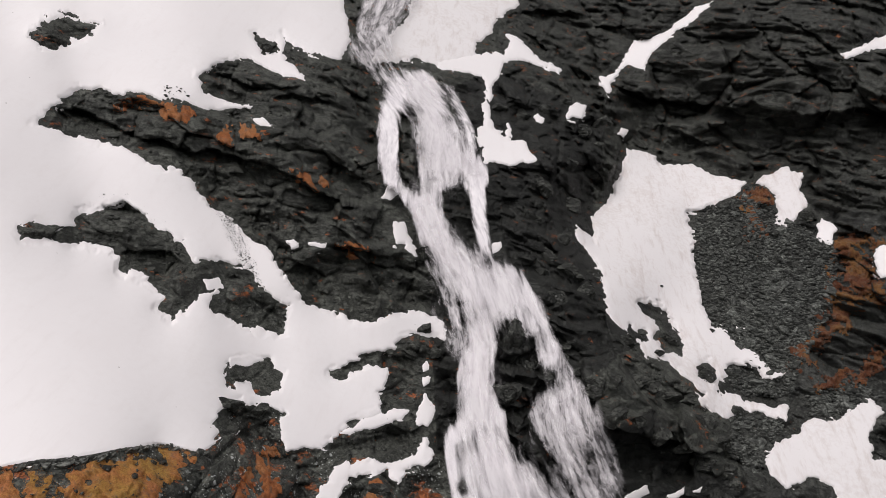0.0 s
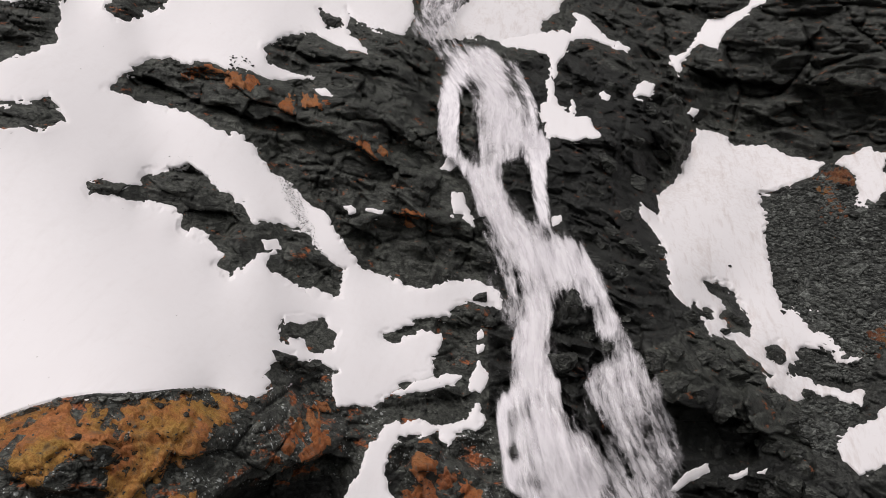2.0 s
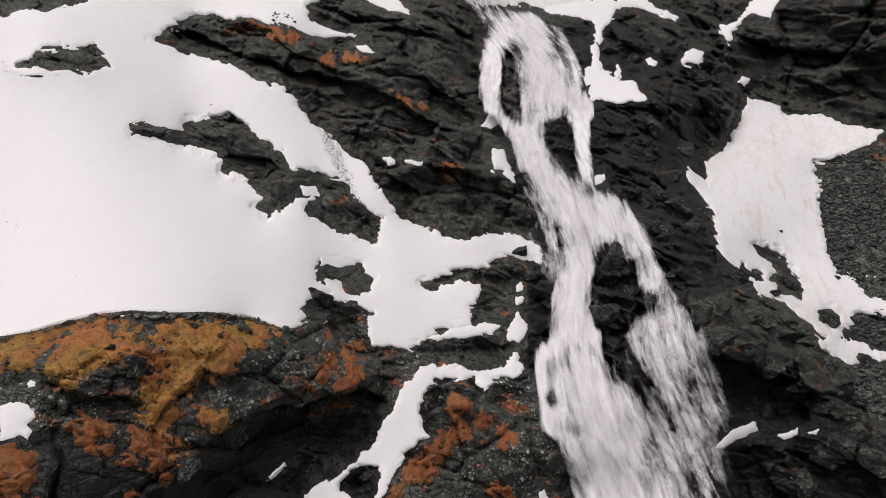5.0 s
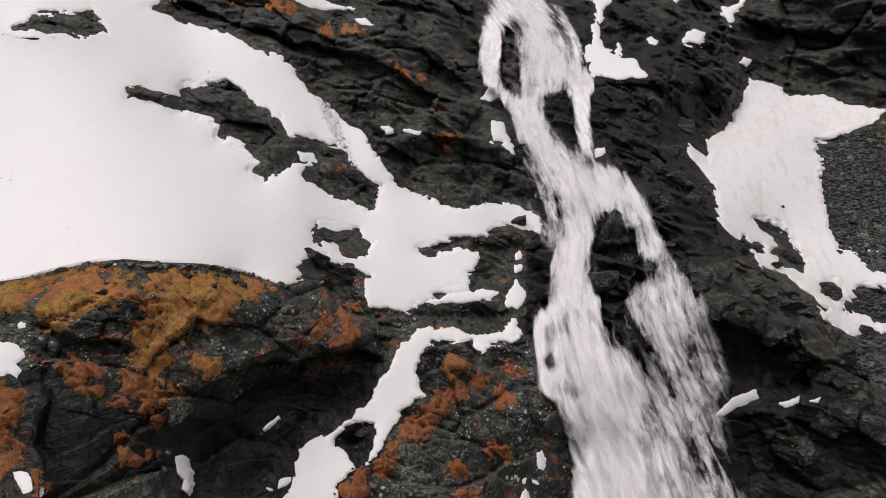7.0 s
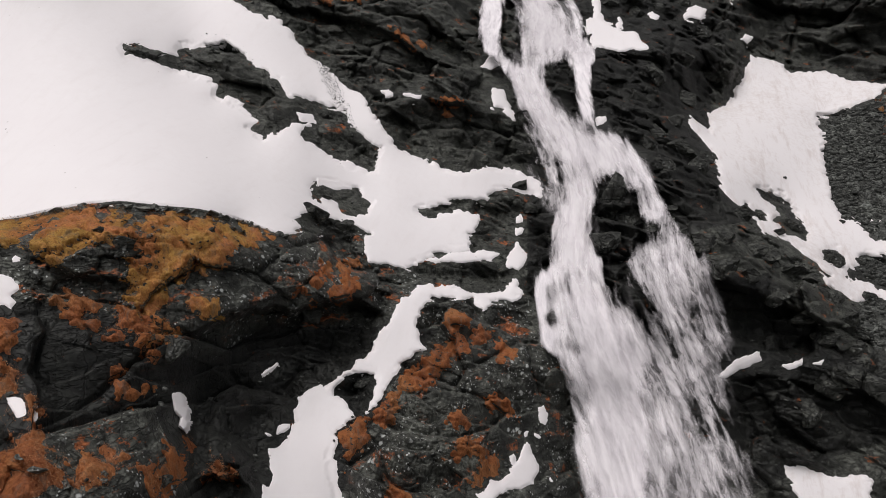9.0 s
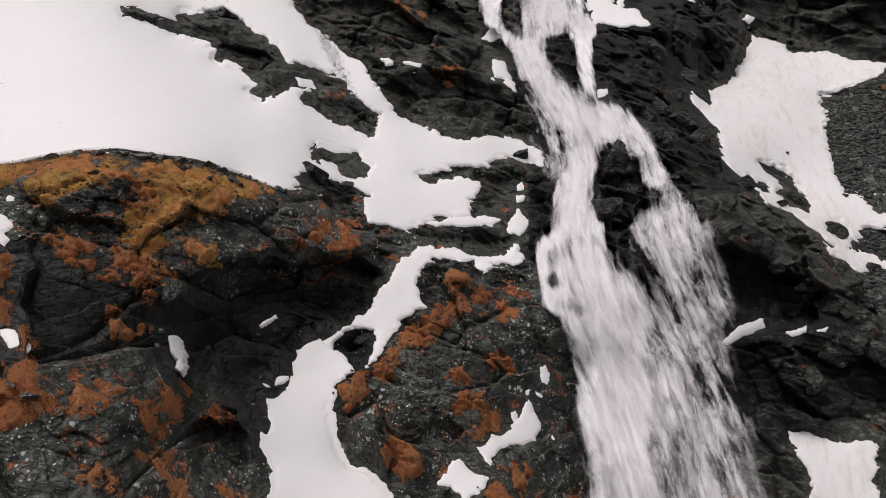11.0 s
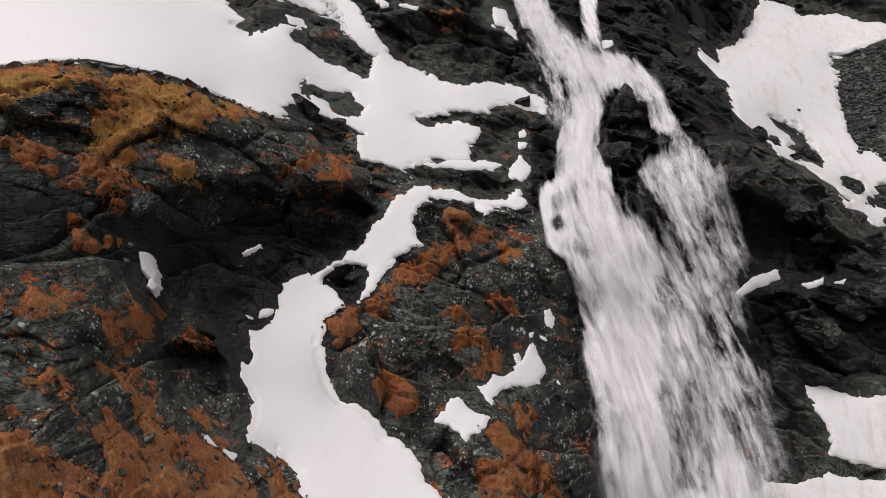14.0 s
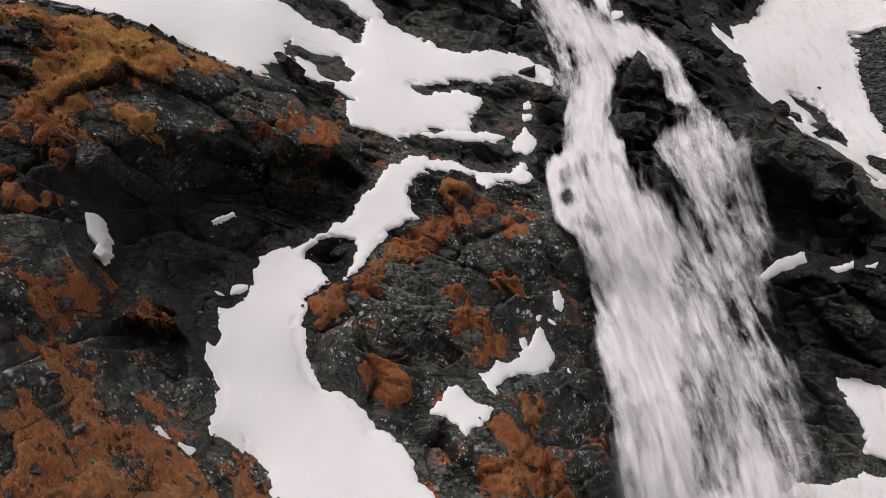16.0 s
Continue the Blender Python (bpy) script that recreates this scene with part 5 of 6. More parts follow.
def inside(outline, margin=0.08):
    """The window of the grid round an outline, and there the signed distance from it in metres: plus inside."""
    pa, pb = bearing(outline)
    ja = np.searchsorted(GRID_A, (pa.min() - margin, pa.max() + margin))
    jb = np.searchsorted(GRID_B, (pb.min() - margin, pb.max() + margin))
    cut = (slice(*jb), slice(*ja))
    x, y = AA[cut].astype(np.float32), BB[cut].astype(np.float32)
    dist, odd = np.full(x.shape, 1e9, np.float32), np.zeros(x.shape, bool)
    for k in range(len(pa)):
        x0, y0, x1, y1 = (np.float32(w) for w in (pa[k - 1], pb[k - 1], pa[k], pb[k]))
        dx, dy = x1 - x0, y1 - y0
        t = np.clip(((x - x0) * dx + (y - y0) * dy) / (dx * dx + dy * dy + np.float32(1e-12)), 0, 1)
        dist = np.minimum(dist, (x - x0 - t * dx) ** 2 + (y - y0 - t * dy) ** 2)
        if y0 != y1:
            odd ^= ((y0 > y) != (y1 > y)) & (x < x0 + (y - y0) * dx / dy)
    return cut, np.where(odd, 1, -1) * np.sqrt(dist) * DD[cut]


def blurred(field, wide):
    """A box blur, twice, over the grid."""
    wide = round(wide * 0.0018 / STEP)
    for _ in (0, 1):
        for ax in (0, 1):
            c = np.cumsum(np.pad(field, [(wide + 1, wide) if k == ax else (0, 0) for k in (0, 1)], mode="edge"), axis=ax)
            n = field.shape[ax]
            field = (np.take(c, range(2 * wide + 1, 2 * wide + 1 + n), ax) - np.take(c, range(n), ax)) / (2 * wide + 1)
    return field


def union(outlines):
    field = np.full(AA.shape, -2.5)
    for line in outlines:
        cut, f = inside(line)
        field[cut] = np.maximum(field[cut], f)
    return field


bare = union(BARE.values())
snow_all = np.full(AA.shape, -2.5)
SNOW_FIELDS = {}
for key, line in SNOW.items():
    cut, f = inside(line)
    if key == "snowfield":  # it fills the level ground right up to the knoll's rim
        f = f + 0.8 * smooth((up[cut] - 0.0025) / 0.0015) * smooth((-0.40 - AA[cut]) / 0.02) * (1 - smooth((up[cut] - 0.006) / 0.03)) - 0.1 * (np.abs(up[cut] - 0.001) < 0.0025) * smooth((-0.40 - AA[cut]) / 0.05)
    f = f - (0.12 if key in ("q5", "q17", "r5") else 0)
    f = f if key == "p13" else np.minimum(f, -bare[cut])
    f = f + (0.4 * RAGGED[cut] + FRAY[cut]) * (1 - smooth((f - 0.35) / 0.5)) * min(1.0, max(0.5, f.max() / 1.1))
    SNOW_FIELDS[key] = cut, f
    snow_all[cut] = np.maximum(snow_all[cut], f)
scree_all = union(SCREE.values())

h4, c4, _ = blocks(U / 0.34 + 0.1 * warp2, V / 0.22 + 0.1 * warp2, 71)
broken = smooth(0.22 + 1.3 * warp)  # some faces are smooth slabs, others rubble
near_detail = 0.2 + 0.8 * smooth((92 - DD) / 40)
# the high cliff stands in tall masses with deep clefts between them
h0, c0, _ = blocks(U / 8.0 + 0.15 * warp, V / 13.0 + 0.1 * warp, 45)
tall = smooth((AA - 0.02) / 0.08) * smooth((BB - 0.05) / 0.08)
TONE = 0.36 * t1 + 0.36 * t2 + 0.28 * t3
RELIEF = (0.12 * h4 * (0.2 + broken) - 0.06 * c4 * broken) * smooth((65 - DD) / 15) + 2.7 * h1 + (0.75 + 0.6 * broken) * h2 + (0.07 + 0.36 * broken) * h3 * near_detail + tall * (3.2 * h0 - 1.6 * c0) - 0.5 * c1 - 0.3 * c2 * (0.35 + broken) - 0.12 * c3 * near_detail * (0.3 + broken) + 0.8 * warp + 0.2 * warp2 + 0.06 * MID + 0.03 * FINE


def brow(amount, height, line):
    """A lip of rock with a hollow under it."""
    pa, pb = bearing(line)
    order = np.argsort(pa)
    edge = np.interp(AA, pa[order], pb[order])
    under = (edge - BB) * DD + 0.5 * warp2 + 0.35 * RAGGED
    ends = smooth((AA - pa.min()) / 0.03) * smooth((pa.max() - AA) / 0.03)
    hollow = smooth(under / 0.5) * (1 - smooth((under - 0.35 * height) / (0.65 * height)))
    lip = smooth(1 + under / 2.5) * (1 - smooth(under / 0.5))
    return ends * amount * (0.35 * lip - 0.75 * hollow)


CAVE = 0
for k, (amount, height, line) in enumerate(BROWS):
    b = brow(amount, height, line)
    RELIEF = RELIEF + b
    if k in (3, 4):
        CAVE = CAVE + b
edge = np.pad(RELIEF, 1, mode="edge")
RELIEF = 0.64 * RELIEF + 0.09 * (edge[:-2, 1:-1] + edge[2:, 1:-1] + edge[1:-1, :-2] + edge[1:-1, 2:])
STREAM_FIELDS = {}
for key, rows in STREAM.items():
    cut, f = inside([r[0] for r in rows] + [r[1] for r in rows][::-1])
    STREAM_FIELDS[key] = cut, f + {"jet": 0.3, "ribbon": 0.25, "leftstrand": 0.25, "rightstrand": 0.4}.get(key, 0.25)
WATER = np.full(AA.shape, -2.5)
for cut, f in STREAM_FIELDS.values():
    WATER[cut] = np.maximum(WATER[cut], f)
soft_turf = union([MOSS[k] for k in ("m1", "m2", "m3", "m5", "m6", "m7", "m14", "m15", "m18")])
tame = (1 - 0.9 * smooth((scree_all + 0.5) / 1.0)) * (1 - 0.35 * smooth((soft_turf + 0.4) / 1.0))
# snow lies in the hollows: there the rock is even, and breaks up away from it
loose = smooth((0.25 - snow_all) / 1.9) * (1 - (0.6 + 0.35 * smooth((PP[..., 2] - 56) / 3)) * smooth((WATER + 0.6) / 1.5))
near_scale = np.clip(DD / 60, 0.5, 1.15)
# the wind has smoothed the top of the snow: it spans its edges like a drawn skin


def resized(field, shape):
    for ax in (0, 1):
        at = np.linspace(0, field.shape[ax] - 1, shape[ax])
        lo = np.minimum(at.astype(int), field.shape[ax] - 2)
        part = (at - lo)[:, None] if ax == 0 else (at - lo)[None]
        field = np.take(field, lo, ax) * (1 - part) + np.take(field, lo + 1, ax) * part
    return field


skin = None
for stride in (24, 12, 6, 3):
    shape = tuple(n // stride + 1 for n in AA.shape)
    held, free = resized(1 / DD, shape), resized(snow_all, shape) > 0.3
    skin = held if skin is None else np.where(free, resized(skin, shape), held)
    for _ in range(500 if stride > 6 else 250):
        p = np.pad(skin, 1, mode="edge")
        skin = np.where(free, 0.25 * (p[:-2, 1:-1] + p[2:, 1:-1] + p[1:-1, :-2] + p[1:-1, 2:]), held)
EVEN = 1 / blurred(resized(skin, AA.shape), 4)
cut, f = SNOW_FIELDS["gully"]
CAVE[cut] *= 1 - smooth((f + 2.2) / 1.4)
at_rim = smooth(1 - np.abs(up) / 0.05) * smooth((-0.40 - AA) / 0.05)
ROCKY = DD - (CAVE + (RELIEF - CAVE) * loose * (1 - 0.85 * at_rim)) * tame * near_scale
for line in KNOBS.values():  # blocks that part the water
    cut, f = inside(line)
    f = f + 0.35 * RAGGED[cut] + 0.8 * FRAY[cut]
    ROCKY[cut] -= (2.0 + 0.4 * h2[cut]) * smooth((f + 0.1) / 0.7)
    WATER[cut] = np.minimum(WATER[cut], -f)
SURF = ROCKY + smooth((snow_all - 0.3) / 0.8) * (np.maximum(EVEN - DD, 0) + 0.7)
GROUND = place(AA, BB, SURF)


def sheet(name, points, keep, mat, attributes=(), soft=True):
    """One mesh of the grid cells where keep is true at all four corners."""
    cells = keep[:-1, :-1] & keep[1:, :-1] & keep[:-1, 1:] & keep[1:, 1:]
    return cells_mesh(name, points, cells, mat, soft)


def cells_mesh(name, points, cells, mat, soft=True):
    ny, nx = points.shape[:2]
    i, j = np.nonzero(cells)
    quads = np.stack([i * nx + j, i * nx + j + 1, (i + 1) * nx + j + 1, (i + 1) * nx + j], -1)
    used, flat = np.unique(quads, return_inverse=True)
    me = bpy.data.meshes.new(name)
    me.vertices.add(len(used))
    me.vertices.foreach_set("co", points.reshape(-1, 3)[used].astype(np.float32).ravel())
    me.loops.add(len(quads) * 4)
    me.loops.foreach_set("vertex_index", flat.ravel().astype(np.int32))
    me.polygons.add(len(quads))
    me.polygons.foreach_set("loop_start", np.arange(0, len(quads) * 4, 4, dtype=np.int32))
    me.polygons.foreach_set("use_smooth", np.full(len(quads), soft))
    me.update(calc_edges=True)
    me.materials.append(mat)
    return new(name, me)


def slab_tone(ob, cells):
    i, j = np.nonzero(cells)
    nx = AA.shape[1]
    used = np.unique(np.stack([i * nx + j, i * nx + j + 1, (i + 1) * nx + j + 1, (i + 1) * nx + j], -1))
    ob.data.attributes.new("tone", "FLOAT", "POINT").data.foreach_set("value", TONE.ravel()[used].astype(np.float32))


# the mountainside, split into its natural masses
MASSES = [
    ("rock_buttress", ROCK, "dark layered rock buttress beside the waterfall", [(-30, 70, 47), (-18, 72, 42), (-12, 78, 45), (-12, 68, 35), (-22, 85, 53)]),
    ("gorge_wall", WET_SHADED_ROCK, "dark wet rock wall along the waterfall", [(5, 84, 40), (12, 74, 28), (15, 66, 20), (10, 100, 48), (20, 66, 14), (2, 69, 27)]),
    ("rock_shoulder", ROCK, "grey cracked rock shoulder beside the falls", [(14, 69.5, 24.2), (19, 71, 22), (24, 73, 19)]),
    ("upper_cliff", CLIFF_ROCK, "high dark broken rock cliff above the scree", [(25, 128, 56), (40, 118, 54), (14, 128, 62)]),
    ("scree_slope", SCREE_ROCK, "grey scree slope of broken stones", [(32, 98, 34), (30, 88, 26), (28, 74, 18)]),
    ("rocky_knoll", ROCK_MOSSY, "mossy dark rock knoll beside the snowfield", [(-22, 35, 27), (-18, 36, 23), (-14, 45, 23)]),
    # the overhang's shade is put into this face by its darker rock colour
    ("knoll_cliff", WET_SHADED_ROCK, "wet overhanging rock face under the knoll, coloured darker for its shade", [(-16, 38, 18.6), (-14, 42, 18.4), (-16.5, 33, 18.0), (-13, 38, 16), (-19, 30.5, 20.5), (-21.5, 28.5, 20.5)]),
    ("grassy_spur", ROCK_MOSSY, "steep rocky spur with rust-brown grass", [(-17, 28, 18), (-13, 25, 14), (-11, 29, 11)]),
    ("rock_mound", ROCK_MOSSY, "rounded dark rock mound with rusty moss", [(-7, 41, 14), (-3, 45, 15), (-2, 39, 9)]),
    ("ground", ROCK, "snow-covered mountainside of dark rock", [(-30, 52, 34), (-18, 58, 30), (-10, 62, 27), (-30, 80, 62), (-10, 120, 70), (24, 110, 42), (24, 60, 4), (5, 50, 4), (-10, 37, 9)]),
]
P32 = (PP / (1, 2.0, 1)).astype(np.float32)
owner = np.full(AA.shape, 0)
least = np.full(AA.shape, 1e9, np.float32)
for n, (_, _, _, seeds) in enumerate(MASSES):
    for s in seeds:
        d = sum((P32[..., k] - np.float32(s[k] / (1, 2.0, 1)[k])) ** 2 for k in range(3))
        owner = np.where(d < least, n, owner)
        least = np.minimum(least, d)
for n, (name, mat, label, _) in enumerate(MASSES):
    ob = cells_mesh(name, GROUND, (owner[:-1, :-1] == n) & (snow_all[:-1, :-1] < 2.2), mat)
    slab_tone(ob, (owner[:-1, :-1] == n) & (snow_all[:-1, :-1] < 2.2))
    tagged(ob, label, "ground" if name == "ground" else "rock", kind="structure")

# snow lying on it
TOPS = GROUND.copy()
CLINGING = ("q5", "q6", "q17", "r5")
for key, (cut, f) in SNOW_FIELDS.items():
    thick = (min(0.16, 0.05 + 0.12 * f.max()) * smooth((f + 0.05) / 0.2) + 0.1 * smooth(f / 0.6) + 2.0 * np.minimum(f, 0)) * np.clip(DD[cut] / 75, 0.55, 1.0)
    w = smooth((f - 0.08) / 0.5) * (f.max() > 1.0)
    proud = 0
    if key in CLINGING:  # these cling to steep faces, thicker towards their foot
        foot, head = min(p[2] for p in SNOW[key]), max(p[2] for p in SNOW[key])
        proud = (0.05 + 0.22 * np.clip(head - PP[cut][..., 2], 0, head - foot)) * smooth((f + 0.05) / 0.2)
    under = np.minimum(ROCKY[cut], DD[cut]) if key in CLINGING else ROCKY[cut]
    top = place(AA[cut], BB[cut], under * (1 - w) + EVEN[cut] * w - proud) + np.stack([0 * f, -0.8 * thick, 0.5 * thick], -1)
    TOPS[cut] = np.where(f[..., None] > 0, top, TOPS[cut])
    big = key in ("snowfield", "gully", "p7", "p1")
    ob = sheet("snowfield" if big else "snow_patch", top, f > (-0.08 if key in CLINGING else -0.35), DIRTY_SNOW if key in ("p1", "p7", "p8", "p10", "q14", "q15") else SNOW_MAT)
    tagged(ob, "broad smooth old snow lying on the slope" if big else "small ragged snow patch on dark rock", "snow", "" if big else "snow patches", "structure" if big else "")

# mats of moss and dry grass
# turf grows in runs down the slope
RUNS = fbm(np.stack([(PP[..., 0] + PP[..., 2]) * 1.3, (PP[..., 0] - PP[..., 2]) * 0.3, 0.5 * PP[..., 1]], -1), 1.0, 4, 131)
OCHRE, HEATH, SPUR = ("m1", "m2", "m14", "m18"), ("m8", "m9", "m29"), ("m6", "m15")
MOSS_FIELDS = {}
for key, line in MOSS.items():
    cut, f = inside(line)
    wild = 1.0 if key in SPUR + HEATH else 0.5
    f = f + (0.35 if key in OCHRE + SPUR else 0.22) + wild * (0.7 * RAGGED[cut] + 0.7 * MID[cut] + 0.6 * FINE[cut] + 0.8 * RUNS[cut]) + 0.1 * RELIEF[cut]
    f = np.minimum(f, (1.3 if key in HEATH else 0.75) + (2.0 * RUNS[cut] + 1.3 * MID[cut] + 0.4 * FINE[cut] if key in SPUR + HEATH else 0.8 * RUNS[cut] + 1.0 * MID[cut] - (0 if key in OCHRE else 0.25)))
    f = np.minimum(f, -snow_all[cut] - 0.05)
    MOSS_FIELDS[key] = cut, f
    thick = -0.1 + 0.24 * smooth((f + 0.15) / 0.6) + (0.13 * FINE[cut] + 0.2 * MID[cut] + (0.25 * RUNS[cut] if key in SPUR else 0)) * smooth(f * 2)
    top = GROUND[cut] + np.stack([0 * f, -0.6 * thick, 0.7 * thick], -1)
    ob = sheet("moss_mat", top, f > -0.15, OCHRE_MAT if key in OCHRE else HEATH_MAT if key in HEATH else SPUR_MAT if key in SPUR else MOSS_MAT)
    tagged(ob, "ochre moss cushion on dark rock" if key in OCHRE else "dark red-brown heath among scree" if key in HEATH else "rust-brown moss and dry grass mat on rock", "moss", kind="stuff")


# ---- the falls ----
MIDDLE = sorted((r[0][2] + r[1][2], r[0][0] + r[1][0]) for key in ("upper", "rightstrand", "chute", "left", "apron") for r in STREAM[key])
mid_z, mid_x = np.array(MIDDLE).T / 2
lanes = np.interp(np.arange(-30, 100, 1.0), mid_z, mid_x)
lanes = np.convolve(np.pad(lanes, 6, mode="edge"), np.ones(13) / 13, "valid")
ACROSS = PP[..., 0] - np.interp(PP[..., 2], np.arange(-30, 100, 1.0), lanes)
ALONG = -PP[..., 2] * 1.25
FLOW = np.stack([ACROSS * 2.2, ALONG * 0.3, 0 * ALONG], -1)
ribs = fbm(FLOW, 1.0, 3, 401)
wisps = fbm(FLOW * (1.3, 1.2, 1), 1.0, 2, 411)


def lowest(field, wide):
    wide = round(wide * 0.0018 / STEP)
    for ax in (0, 1):
        p = np.pad(field, [(wide, wide) if k == ax else (0, 0) for k in (0, 1)], mode="edge")
        n = field.shape[ax]
        field = np.min([np.take(p, range(k, k + n), ax) for k in range(2 * wide + 1)], axis=0)
    return field


BED = blurred(lowest(SURF, 6), 5)
order = list(STREAM_FIELDS)
WATER = np.where(WATER > -0.8, blurred(WATER, 3), WATER)
whose, best = np.full(AA.shape, -1), np.full(AA.shape, -2.5)
for k, key in enumerate(order):
    cut, f = STREAM_FIELDS[key]
    whose[cut] = np.where(f > best[cut], k, whose[cut])
    best[cut] = np.maximum(f, best[cut])
THIN = {"trickle": 1.0, "rill": 1.0, "ribbon": 1.0, "jet": 0.2, "crest": 0.9, "leftstrand": 0.8, "rightstrand": 0.6, "veil": 1.0, "right": 1.0, "apron": 0.45, "left": 0.0, "chute": 0.1, "upper": 0.6}
thinness = (1 - 0.65 * smooth((PP[..., 2] - 13) / 5) * smooth((21 - PP[..., 2]) / 2)) * blurred(np.array([THIN.get(key, 0.0) for key in order] + [0.0])[whose], 10)
low_fall = smooth((12 - PP[..., 2]) / 14)  # the water loosens into spray further down
body_wide = np.clip(blurred(np.maximum(WATER, 0), 14) / 0.6, 0.4, 2.0)
fray = body_wide * (0.8 * wisps + 0.6 * ribs) * (1 + 0.8 * low_fall)
foam = np.clip((WATER + 0.3 * fray + 0.35 * body_wide) / (body_wide * (1.45 + 0.5 * low_fall)), 0, 1)
FALL = place(AA, BB, BED - (0.12 + 0.25 * smooth((WATER + 0.3) / 1.2)) - 0.1 * ribs * body_wide)


def stream(name, cells, points, body, mat, parent):
    """One run of water over the rock: it rounds the ledges off and is ribbed along its way."""
    ob = cells_mesh(name, points, cells, mat)
    me = ob.data
    i, j = np.nonzero(cells)
    nx = points.shape[1]
    used = np.unique(np.stack([i * nx + j, i * nx + j + 1, (i + 1) * nx + j + 1, (i + 1) * nx + j], -1))
    loops = np.zeros(len(me.loops), np.int32)
    me.loops.foreach_get("vertex_index", loops)
    both = np.stack([ACROSS.ravel()[used], ALONG.ravel()[used]], -1)
    me.uv_layers.new(name="UVMap").data.foreach_set("uv", both[loops].astype(np.float32).ravel())
    b, t = body.ravel()[used], thinness.ravel()[used]
    me.attributes.new("body", "FLOAT_COLOR", "POINT").data.foreach_set("color", np.stack([b, t, b, b], -1).astype(np.float32).ravel())
    ob.parent = parent
    return ob


faint = blurred(np.array([{"upper": 0.45, "veil": 0.42, "right": 0.68, "crest": 0.3, "ribbon": 0.75, "trickle": 0.28, "rill": 0.5}.get(key, 1.0) for key in order] + [1.0])[whose], 8)
cut, f = inside(DIRT["gap"])
faint[cut] *= 1 - 0.55 * smooth((f + 0.5 + 0.4 * ribs[cut]) / 1.1)
foam = foam * faint * (1 - 0.4 * low_fall)
waterfall = tagged(new("waterfall"), "white foaming waterfall tumbling down dark rock ledges", "waterfall")
RUN_NAMES = {"upper": "cascade", "crest": "rill", "leftstrand": "strand", "rightstrand": "strand", "ribbon": "ribbon", "jet": "jet", "chute": "chute", "left": "cascade", "right": "cascade", "apron": "curtain", "veil": "veil", "trickle": "trickle", "rill": "rill"}
wet = (foam[:-1, :-1] + foam[1:, 1:] + foam[1:, :-1] + foam[:-1, 1:]) > 0.01
for k, key in enumerate(order):
    stream(RUN_NAMES[key], wet & (whose[:-1, :-1] == k), FALL, foam, WHITE_WATER, waterfall)
side_runs = np.isin(whose, [order.index(k) for k in ("trickle", "rill", "ribbon", "jet", "leftstrand")])
mist = faint * smooth((np.where(side_runs, -1.0, blurred(WATER, 6)) + 0.25 * ribs + 0.9) / 3.0)
stream("spray", (mist[:-1, :-1] + mist[1:, 1:]) > 0.01, FALL + (0, -0.45, 0.1), mist, SPRAY, waterfall)


# ---- loose stones ----
def stone_mesh(seed, detail, flat=0.7):
    """An angular stone one metre across: a ball cut by flat faces."""
    rng = random.Random(seed)
    bm = bmesh.new()
    bmesh.ops.create_icosphere(bm, subdivisions=detail, radius=0.5)
    cuts = [(Vector([rng.gauss(0, 1) for _ in range(3)]).normalized(), rng.uniform(0.2, 0.4)) for _ in range(13)]
    for v in bm.verts:
        for way, far in cuts:
            over = v.co.dot(way) - far
            if over > 0:
                v.co -= way * over
        v.co += Vector([rng.gauss(0, 0.012) for _ in range(3)])
        v.co.z *= flat
    me = bpy.data.meshes.new("stone")
    bm.to_mesh(me)
    bm.free()
    return me


STONES = [stone_mesh(k, 2) for k in range(8)]
PEBBLES = [stone_mesh(40 + k, 1) for k in range(8)]
for me in STONES:
    me.materials.append(LOOSE_ROCK)


def tumble(rng, size):
    m = pose(0, 0, 0, rng.uniform(-35, 35), rng.uniform(-35, 35), rng.uniform(0, 360))
    return m @ Matrix.Diagonal((size * rng.uniform(0.8, 1.25), size * rng.uniform(0.7, 1.1), size * rng.uniform(0.6, 1.0), 1))


def joined(name, spots, sizes, mat, seed, parent=None):
    """Many small stones in one mesh."""
    rng = random.Random(seed)
    bodies = [(np.array([v.co[:] for v in me.vertices]), np.array([p.vertices[:] for p in me.polygons])) for me in PEBBLES]
    verts, faces, count = [], [], 0
    for spot, size in zip(spots, sizes):
        v, f = bodies[rng.randrange(8)]
        m = np.array(tumble(rng, size).to_3x3())
        verts.append(v @ m.T + spot)
        faces.append(f + count)
        count += len(v)
    verts, faces = np.concatenate(verts), np.concatenate(faces)
    me = bpy.data.meshes.new(name)
    me.vertices.add(len(verts))
    me.vertices.foreach_set("co", verts.astype(np.float32).ravel())
    me.loops.add(faces.size)
    me.loops.foreach_set("vertex_index", faces.ravel().astype(np.int32))
    me.polygons.add(len(faces))
    me.polygons.foreach_set("loop_start", np.arange(0, faces.size, 3, dtype=np.int32))
    me.update(calc_edges=True)
    me.materials.append(mat)
    ob = new(name, me)
    ob.parent = parent
    return ob


def scattered(weight, count, seed, on=None):
    """Random places on the ground where weight is over nought, as thick as the weight says."""
    rng = np.random.default_rng(seed)
    w = np.clip(weight, 0, 1) * DD**2 * (np.gradient(GRID_A)[None] * np.gradient(GRID_B)[:, None])
    flat = np.cumsum(w.ravel())
    k = np.searchsorted(flat, rng.random(count) * flat[-1])
    return (GROUND if on is None else on).reshape(-1, 3)[np.clip(k, 0, AA.size - 1)], rng


